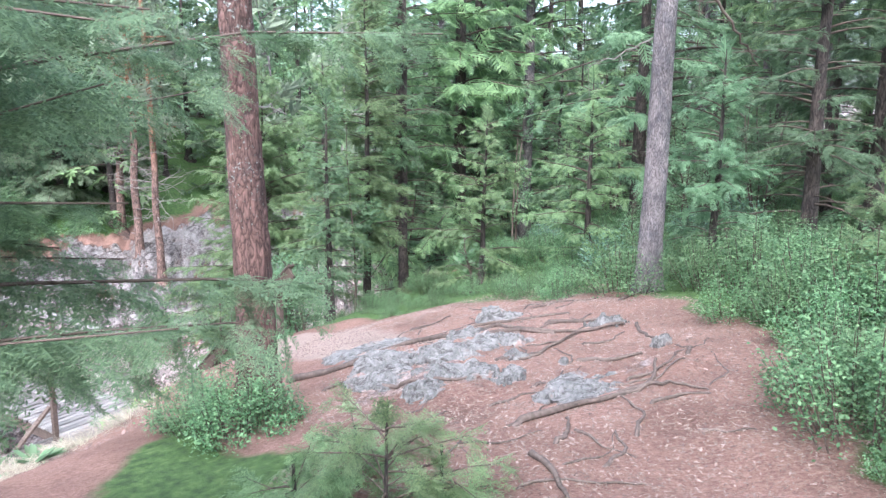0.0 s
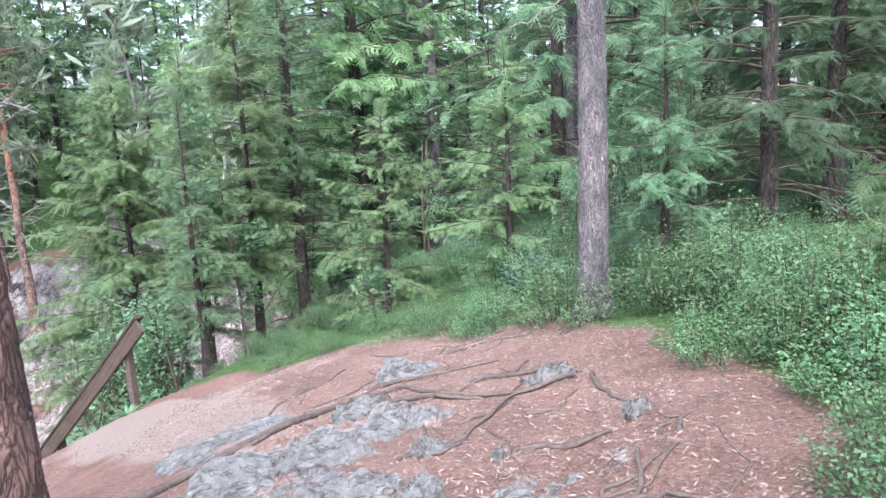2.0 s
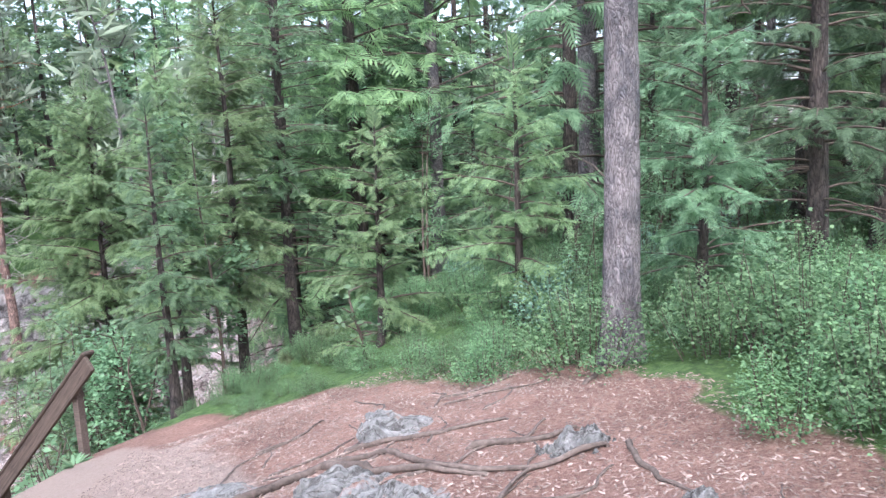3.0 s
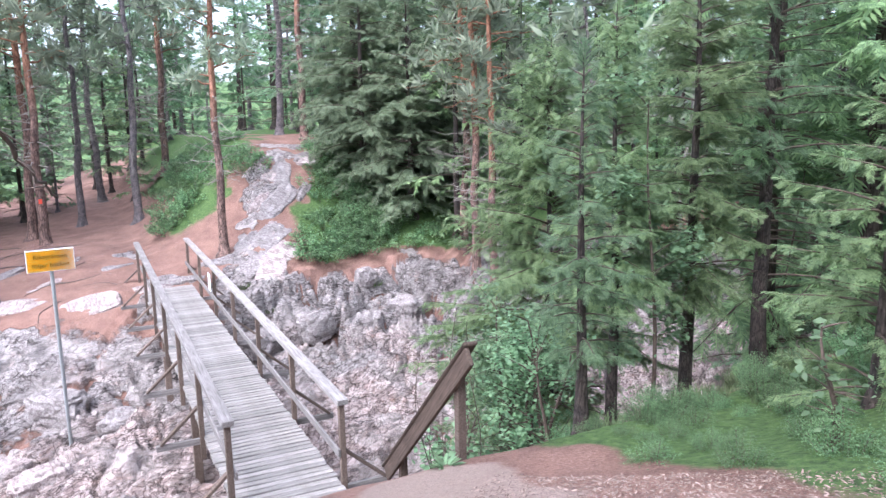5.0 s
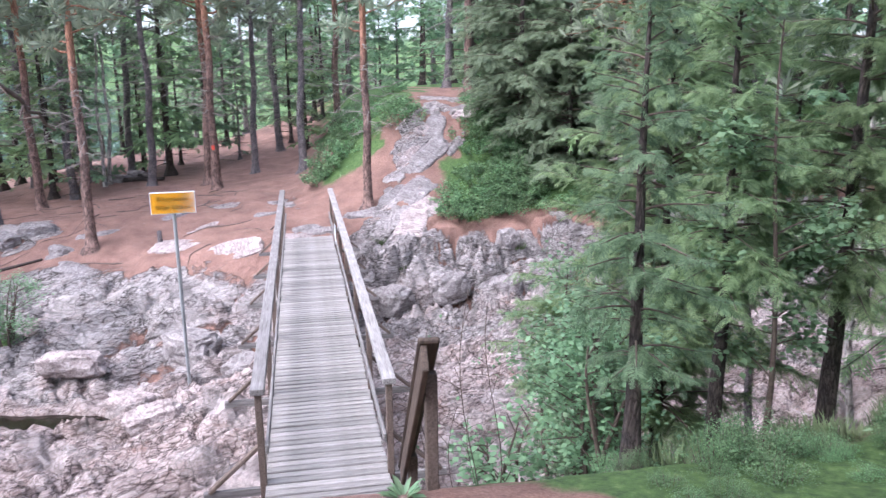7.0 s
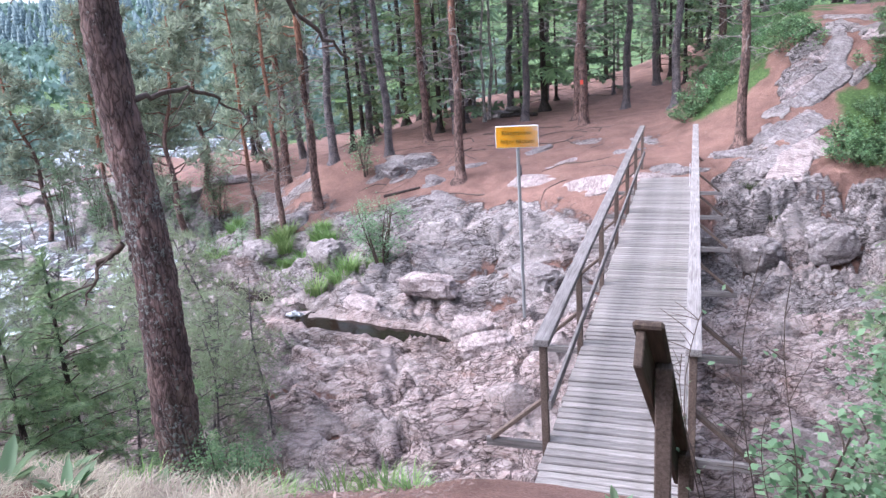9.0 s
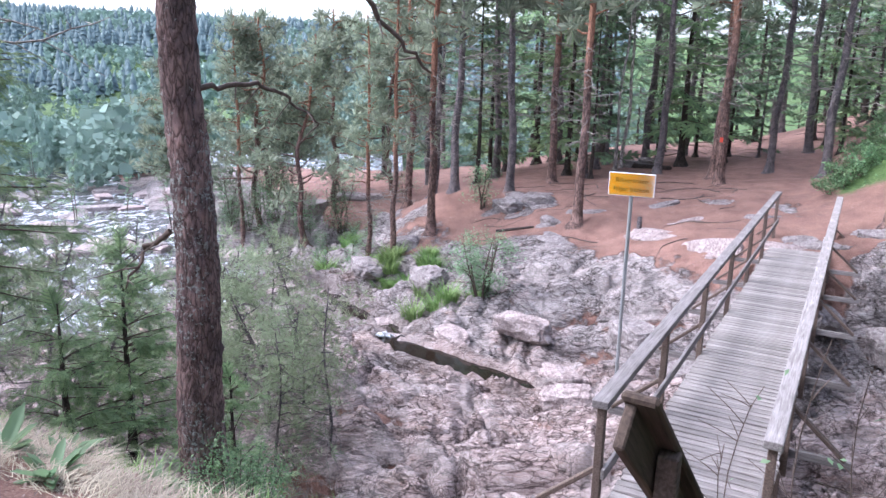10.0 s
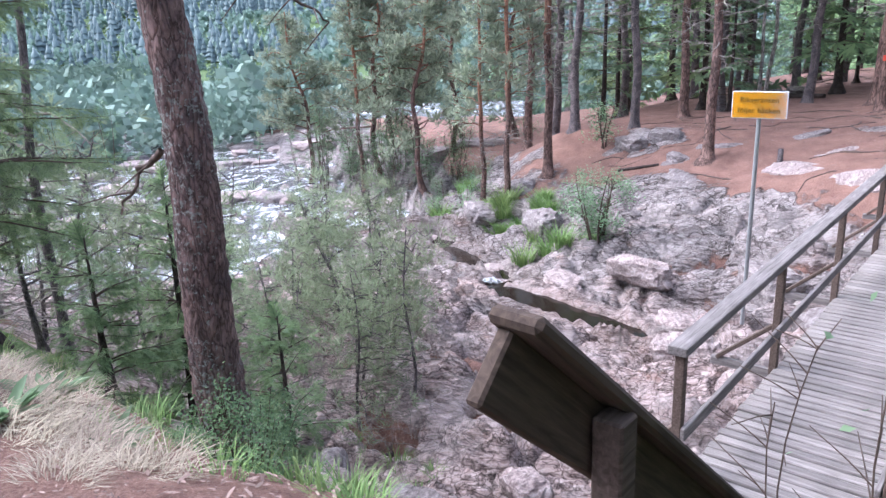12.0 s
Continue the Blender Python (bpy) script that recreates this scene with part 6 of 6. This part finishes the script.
# boulders and ledges of the ravine: s, v, half sizes, turn, grey or pink
BOULDERS = ((10.2, -3.0, 0.9, 0.6, 0.5, 20, 1), (9.3, -1.6, 0.8, 0.6, 0.45, 50, 1), (11.4, 1.9, 0.7, 0.55, 0.5, 10, 1), (11.6, 3.4, 0.8, 0.5, 0.6, 70, 1), (11.5, 4.9, 0.6, 0.5, 0.5, 30, 1),
            (11.3, 0.6, 0.6, 0.4, 0.4, 0, 1), (11.8, 6.2, 0.7, 0.5, 0.5, 15, 1), (12.6, 5.3, 0.45, 0.35, 0.4, 60, 1), (10.1, -9.6, 0.65, 0.45, 0.28, 10, 0), (10.9, -9.4, 0.5, 0.4, 0.3, 80, 0),
            (11.9, -9.3, 0.9, 0.6, 0.6, 35, 1), (12.6, -11.8, 0.9, 0.6, 0.4, 20, 1), (13.6, -12.9, 0.9, 0.6, 0.45, 65, 1), (14.4, -11.6, 0.6, 0.5, 0.4, 10, 1), (12.2, -13.4, 0.7, 0.4, 0.25, 0, 0),
            (11.6, -14.5, 0.8, 0.5, 0.25, 40, 0), (16.8, -9.2, 0.9, 0.5, 0.4, 15, 1), (17.3, -8.3, 0.7, 0.5, 0.35, 55, 1), (15.6, -7.2, 0.5, 0.35, 0.2, 5, 1), 
            (1.2, -2.7, 0.35, 0.25, 0.2, 40, 0), (2.0, -1.4, 0.25, 0.2, 0.17, 10, 0),
            (0.7, -3.9, 0.6, 0.35, 0.25, 70, 1), (0.5, -5.0, 0.5, 0.3, 0.25, 20, 1), (0.9, -2.9, 0.5, 0.35, 0.3, 50, 1), (8.6, -8.4, 0.5, 0.35, 0.3, 0, 0), (9.0, -6.9, 0.8, 0.45, 0.35, 30, 0),
            (9.6, -5.4, 0.9, 0.5, 0.4, 55, 0), (8.0, -3.9, 0.6, 0.4, 0.35, 15, 0), (6.5, -3.2, 0.7, 0.4, 0.3, 75, 0), (27.5, -8.2, 0.9, 0.5, 0.4, 20, 1), (28.2, -7.4, 0.8, 0.5, 0.4, 60, 1))
for k, (s, v, a, b, c, rz, g) in enumerate(BOULDERS):
    x, y = from_sv(s, v)
    ob = new("boulder", build_stone(a, b, c, 40 + k * 1.3, M_ROCK if g else M_ROCKP, 0.62, 4))
    ob.matrix_basis = pose(x, y, gz(x, y) - 0.05 * c, 6 * math.sin(k * 2.1), 6 * math.cos(k), rz)
    tagged(ob, "weathered grey boulder in the ravine" if g else "pinkish weathered boulder by the brook", "boulder", "ravine boulders")


# flat bedrock backs showing through the needles of the far bank
SLAB_SPOTS = [(13.6 + 0.36 * k + rnd.uniform(-0.3, 0.3), 2.0 + 0.21 * k + rnd.gauss(0, 0.45)) for k in range(16)] + [(rnd.uniform(13.2, 18.5), rnd.uniform(-9, -1.2)) for _ in range(9)] + [(rnd.gauss(14.3, 0.3), rnd.gauss(0.2, 0.9)) for _ in range(5)]
for k, (s, v) in enumerate(SLAB_SPOTS):
    x, y = from_sv(s, v)
    a = rnd.uniform(0.55, 1.25) if k < 16 else rnd.uniform(0.4, 1.2)
    b = a * rnd.uniform(0.32, 0.6)
    e = 0.3
    tilt_x = math.degrees(math.atan2(gz(x, y + e) - gz(x, y - e), 2 * e))
    tilt_y = -math.degrees(math.atan2(gz(x + e, y) - gz(x - e, y), 2 * e))
    ob = new("bedrock_slab", build_stone(a, b, 0.26, 90 + k * 1.7, M_ROCK if k % 3 else M_ROCKP, 0.55, 4))
    ob.matrix_basis = pose(x, y, gz(x, y) - 0.16, tilt_x + rnd.uniform(-6, 6), tilt_y + rnd.uniform(-6, 6), 0) @ Matrix.Rotation(radians((117 if k < 16 else 60) + rnd.uniform(-28, 28)), 4, 'Z')
    tagged(ob, "flat grey bedrock showing through red needles", "rock", "far bank slabs")


# low rock backs standing in the rapids
for k in range(64):
    s, v = rnd.uniform(5, 24), rnd.uniform(-52, -19)
    x, y = from_sv(s, v)
    a = rnd.uniform(0.7, 2.4)
    ob = new("river_rock", build_stone(a, a * rnd.uniform(0.45, 0.8), 0.42, 160 + k * 1.3, M_ROCKP if k % 3 else M_ROCK, 0.9, 3))
    ob.matrix_basis = pose(x, y, max(gz(x, y), RIVER_Z) - 0.05, 0, 0, rnd.uniform(0, 180))
    tagged(ob, "smooth pinkish rock standing in the rapids" if k % 3 else "smooth grey rock standing in the rapids", "rock", "river rocks")


# ---- roots over the trail ----
def root_line(pts, r, seed, taper=0.4):
    rng = np.random.RandomState(seed)
    p = np.array(pts, dtype=float)
    t = np.linspace(0, len(p) - 1, 9 * (len(p) - 1) + 1)
    q = np.column_stack([np.interp(t, np.arange(len(p)), p[:, a]) for a in range(2)])
    k = np.ones(5) / 5
    qs = q.copy()
    for a in range(2):
        qs[2:-2, a] = np.convolve(q[:, a], k, "valid")
    qs += np.column_stack([fbm(t * 1.7 + seed, t * 0 + seed, 3, seed), fbm(t * 1.7 + 9, t * 0 + seed, 3, seed + 5)]) * 0.05
    z = heights(qs[:, 0], qs[:, 1]) + r * (0.55 + 0.8 * fbm(t * 1.2, t * 0 + 3.3, 2, seed + 9))
    z[[0, -1]] -= r * 1.6
    rad = np.linspace(r, r * taper, len(qs)) * (1 + 0.3 * fbm(t * 3, t * 0, 2, seed + 2))
    return tube(np.column_stack([qs, z]), rad, 8, rough=0.05, rng=rng)


ROOTS = (((-1.23, 5.63), (-0.89, 5.78), (-0.61, 6.02), (-0.26, 6.34), (0.15, 6.75), (0.45, 6.66), (0.6, 6.4), (0.89, 5.98), (1.3, 5.9), (1.55, 5.97)), ((0.15, 6.75), (0.5, 6.3), (0.76, 6.08), (0.95, 5.93)),
         ((0.49, 5.24), (0.78, 5.45), (0.96, 5.69), (1.19, 5.91)), ((0.45, 3.95), (0.88, 4.16), (1.32, 4.39), (1.46, 4.77)), ((1.09, 4.36), (1.32, 4.39), (1.49, 4.37), (1.63, 4.21)), ((-0.51, 5.18), (-0.25, 5.0), (0.0, 4.8), (0.27, 4.85)),
         ((-0.51, 6.78), (-0.4, 7.2), (-0.1, 7.5)), ((1.63, 5.98), (1.64, 5.55), (1.7, 5.24)), ((-0.61, 6.02), (-0.43, 6.13), (-0.23, 6.52)), ((0.76, 3.85), (0.85, 3.63), (0.97, 3.44)), ((1.24, 4.12), (1.44, 4.22), (1.62, 4.17)),
         ((0.49, 3.59), (0.55, 3.22), (0.55, 2.95)), ((0.34, 3.11), (0.54, 3.22), (0.72, 3.16), (0.99, 3.13)), ((0.6, 3.64), (0.72, 3.79), (0.7, 4.0)), ((0.3, 6.9), (0.75, 6.72), (1.2, 6.6)), ((0.9, 7.3), (1.2, 7.1), (1.6, 7.2)),
         ((-0.9, 5.3), (-0.6, 5.45), (-0.3, 5.35)), ((1.0, 5.2), (1.25, 5.05), (1.45, 5.12)), ((0.3, 4.35), (0.55, 4.5), (0.75, 4.42)), ((1.7, 6.9), (1.95, 7.15), (2.1, 7.3)), ((0.95, 6.3), (1.25, 6.2), (1.5, 6.3)))
for k, pts in enumerate(ROOTS):
    r = (0.030, 0.026, 0.018, 0.024)[k] if k < 4 else 0.010 + 0.006 * (k % 3)
    v, f = root_line(pts, r, 300 + k)
    ob = new("tree_root", mesh_from("tree_root", v, f, M_ROOT, True))
    tagged(ob, "gnarled brown tree root across the trail", "root", "trail roots")
for k in range(44):
    x, y = rnd.uniform(-0.5, 1.8), rnd.uniform(2.9, 7.6)
    a, ln = rnd.gauss(0.5, 0.6), rnd.uniform(0.12, 0.34)
    pts = [(x, y), (x + ln * math.cos(a), y + ln * math.sin(a)), (x + 2 * ln * math.cos(a + 0.4), y + 2 * ln * math.sin(a + 0.4))]
    vv, ff = root_line(pts, rnd.uniform(0.006, 0.014), 350 + k)
    tagged(new("tree_root", mesh_from("tree_root", vv, ff, M_ROOT, True)), "thin brown root across the trail", "root", "trail roots")
for k in range(34):
    s, v = rnd.uniform(14.0, 22), rnd.uniform(-10, -1.0)
    x, y = from_sv(s, v)
    a = rnd.uniform(0, 6.28)
    ln = rnd.uniform(0.4, 1.1)
    pts = [(x, y), (x + ln * math.cos(a), y + ln * math.sin(a)), (x + 2 * ln * math.cos(a + 0.5), y + 2 * ln * math.sin(a + 0.5))]
    vv, ff = root_line(pts, rnd.uniform(0.012, 0.026), 400 + k)
    tagged(new("tree_root", mesh_from("tree_root", vv, ff, M_ROOT, True)), "brown pine root on the far bank", "root", "far bank roots")

# fallen logs and twigs
for k, (s, v, ln, az, r) in enumerate(((0.9, -5.6, 0.9, 100, 0.05), (27.0, -7.8, 2.0, 30, 0.12), (27.4, -7.2, 1.6, 160, 0.12), (15.2, -8.8, 1.2, 60, 0.05))):
    x, y = from_sv(s, v)
    a = radians(az)
    p = [(x, y, gz(x, y) + r * 0.7), (x + ln * math.cos(a), y + ln * math.sin(a), gz(x + ln * math.cos(a), y + ln * math.sin(a)) + r * 0.7)]
    vv, ff = tube(np.linspace(p[0], p[1], 8), np.linspace(r, r * 0.7, 8), 10)
    tagged(new("fallen_log", mesh_from("fallen_log", vv, ff, M_DARKBARK, True)), "dark weathered fallen log on the rocks", "log", "fallen wood")
stump = thing("tree_stump", *from_sv(15.3, -4.4), gz(*from_sv(15.3, -4.4)), "short cut grey tree stump on needles", "stump")
vv, ff = tube([(0, 0, -0.1), (0, 0, 0.1), (0, 0, 0.35), (0, 0, 0.36)], [0.09, 0.07, 0.065, 0.005], 12)
part("stump_wood", mesh_from("stump_wood", vv, ff, M_GREYBARK, True), None, stump)

# litter on the trail: bark chips and twigs
rng = np.random.RandomState(8)
lx, ly = rng.uniform(-1.6, 2.9, 70000), rng.uniform(1.5, 8.9, 70000)
keep = line_distance(lx, ly, TRAIL) + 0.5 * fbm(lx * 1.3, ly * 1.3, 3, 21) < 1.65
lx, ly = lx[keep], ly[keep]
lz = heights(lx, ly) + 0.004
chip = (np.array([(0, 0.09, 0), (0.5, 0.15, 0.05), (1, 0.05, 0), (0.95, -0.08, 0), (0.4, -0.14, 0.06), (0, -0.05, 0)]), np.array([(0, 1, 4, 5), (1, 2, 3, 4)]))
az = rng.rand(len(lx)) * 6.28
v, f = scatter(chip[0], chip[1], np.column_stack([lx, ly, lz]), np.column_stack([np.cos(az), np.sin(az), rng.normal(scale=0.12, size=len(lx))]), np.minimum(rng.gamma(1.8, 0.008, len(lx)) + 0.006, 0.036) * np.clip((ly - 0.2) / 3.5, 0.55, 1.0), rng.normal(scale=0.2, size=len(lx)))
tagged(new("bark_litter", mesh_from("bark_litter", v, f, M_CHIP)), "scattered pale bark chips and needles on the trail", "litter", kind="stuff")

bx, by = from_sv(rng.uniform(-4.2, -2.2, 2600), rng.uniform(-4.2, -0.6, 2600))
az = rng.rand(len(bx)) * 6.28
v, f = scatter(chip[0], chip[1], np.column_stack([bx, by, heights(bx, by) + 0.006]), np.column_stack([np.cos(az), np.sin(az), rng.normal(scale=0.15, size=len(bx))]), rng.gamma(1.6, 0.010, len(bx)) + 0.008, rng.normal(scale=0.2, size=len(bx)))
tagged(new("bank_litter", mesh_from("bank_litter", v, f, M_CHIP)), "scattered bark chips and dry leaves on the bank", "litter", kind="stuff")

fs, fv = rng.uniform(12.5, 22, 9000), rng.uniform(-12, 5, 9000)
fx, fy = from_sv(fs, fv)
rkf = covers(fx, fy)
ok = (rkf[0] < 0.4) & (rkf[1] < 0.4)
fx, fy = fx[ok], fy[ok]
az = rng.rand(len(fx)) * 6.28
v, f = scatter(chip[0], chip[1], np.column_stack([fx, fy, heights(fx, fy) + 0.01]), np.column_stack([np.cos(az), np.sin(az), rng.normal(scale=0.12, size=len(fx))]), rng.gamma(1.6, 0.02, len(fx)) + 0.02, rng.normal(scale=0.2, size=len(fx)))
tagged(new("far_bank_litter", mesh_from("far_bank_litter", v, f, M_CHIP)), "scattered bark chips and cones on the far bank", "litter", kind="stuff")

# bare twigs in front of the bridge
for k, (x, y, h) in enumerate(((-2.75, 9.95, 1.3), (-2.55, 10.15, 1.6), (-3.05, 10.45, 1.1))):
    tw = build_leafy(h, 0.35, 500 + k, 0.045, 2, nleaf=9, r0=0.0045, name="bare_sapling")
    set_tree(tw, x, y, "thin nearly bare sapling beside the stairs", "saplings", category="sapling", z=gz(x, y) - 0.03)

# valley forest and far hills; the foliage colours carry the distance haze
rng = np.random.RandomState(21)
cone_v, cone_f = [], []
for tier in range(4):
    z0, r0 = 0.12 + 0.2 * tier, 0.26 * (1 - 0.21 * tier)
    ring = [(r0 * (1 + 0.25 * (j % 2)) * math.cos(j * 1.047), r0 * (1 + 0.25 * (j % 2)) * math.sin(j * 1.047), z0 - 0.05 * (j % 2)) for j in range(6)]
    k = len(cone_v)
    cone_v += ring + [(0, 0, z0 + 0.34)]
    cone_f += [(k + j, k + (j + 1) % 6, k + 6, k + 6) for j in range(6)]
brs = np.random.RandomState(6)
bd_dir = brs.normal(size=(34, 3))
bd_dir /= np.linalg.norm(bd_dir, axis=1)[:, None]
leafclump = np.array([(-0.5, -0.35, 0), (0.4, -0.5, 0.1), (0.55, 0.4, 0), (-0.4, 0.45, 0.12)])
blob_v, blob_f = scatter(leafclump, np.array([(0, 1, 2, 3)]), bd_dir * (0.26, 0.26, 0.40) * brs.uniform(0.7, 1.1, (34, 1)) + (0, 0, 0.5), brs.normal(size=(34, 3)), brs.uniform(0.14, 0.26, 34), brs.rand(34) * 6.28)


bf_dir = brs.normal(size=(110, 3))
bf_dir /= np.linalg.norm(bf_dir, axis=1)[:, None]
fine_v, fine_f = scatter(leafclump, np.array([(0, 1, 2, 3)]), bf_dir * (0.27, 0.27, 0.42) * brs.uniform(0.6, 1.15, (110, 1)) + (0, 0, 0.5), brs.normal(size=(110, 3)), brs.uniform(0.06, 0.12, 110), brs.rand(110) * 6.28)


def valley(n, rmin, rmax, a0, a1, tv, tf, hmin, hmax, mat, name, label, mask_seed, want):
    a = rng.uniform(a0, a1, n)
    r = np.sqrt(rng.uniform(rmin ** 2, rmax ** 2, n))
    x, y = -r * np.cos(a), 8 - r * np.sin(a)
    m = vnoise(x * 0.012, y * 0.012, mask_seed) * want + rng.normal(scale=0.12, size=n) > -0.08
    x, y = x[m], y[m]
    sc = rng.uniform(hmin, hmax, len(x))
    up = np.array([[0, 0, 1.0]])
    c, s = np.cos(rng.rand(len(x)) * 6.28), np.sin(rng.rand(len(x)) * 6.28)
    t = np.asarray(tv)
    vx = x[:, None] + sc[:, None] * (t[None, :, 0] * c[:, None] - t[None, :, 1] * s[:, None])
    vy = y[:, None] + sc[:, None] * (t[None, :, 0] * s[:, None] + t[None, :, 1] * c[:, None])
    vz = (heights(x, y) - 0.5)[:, None] + sc[:, None] * t[None, :, 2]
    f = np.asarray(tf)[None] + (np.arange(len(x)) * len(t))[:, None, None]
    me = mesh_from(name, np.stack([vx, vy, vz], -1).reshape(-1, 3), f.reshape(-1, 4), mat)
    return tagged(new(name, me), label, "forest", kind="stuff")


valley(2600, 140, 420, -0.35, 1.0, fine_v, fine_f, 7, 12, M_HAZED_LEAF, "valley_woods", "broad-leaved woods in the valley, pale green with painted haze", 7, 1)
valley(420, 47, 78, 0.25, 0.85, fine_v, fine_f, 3, 6, M_HAZED_LEAF, "shore_woods", "young woods along the river, light green with painted haze", 7, 0.2)
valley(1100, 60, 150, 0.0, 1.0, fine_v, fine_f, 4, 8, M_HAZED_LEAF, "riverside_woods", "riverside woods below the rocks, light green with painted haze", 7, 0.4)
valley(9000, 380, 1150, -0.3, 1.0, cone_v, cone_f, 9, 16, M_HAZED_SPRUCE, "hillside_spruce_forest", "spruce forest on the far hills, tinted blue-green by painted haze", 9, 1)
valley(4200, 330, 900, -0.3, 1.0, blob_v, blob_f, 8, 13, M_HAZED_LEAF, "hillside_birch_woods", "birch woods on the far hills, paled by painted haze", 9, -1)
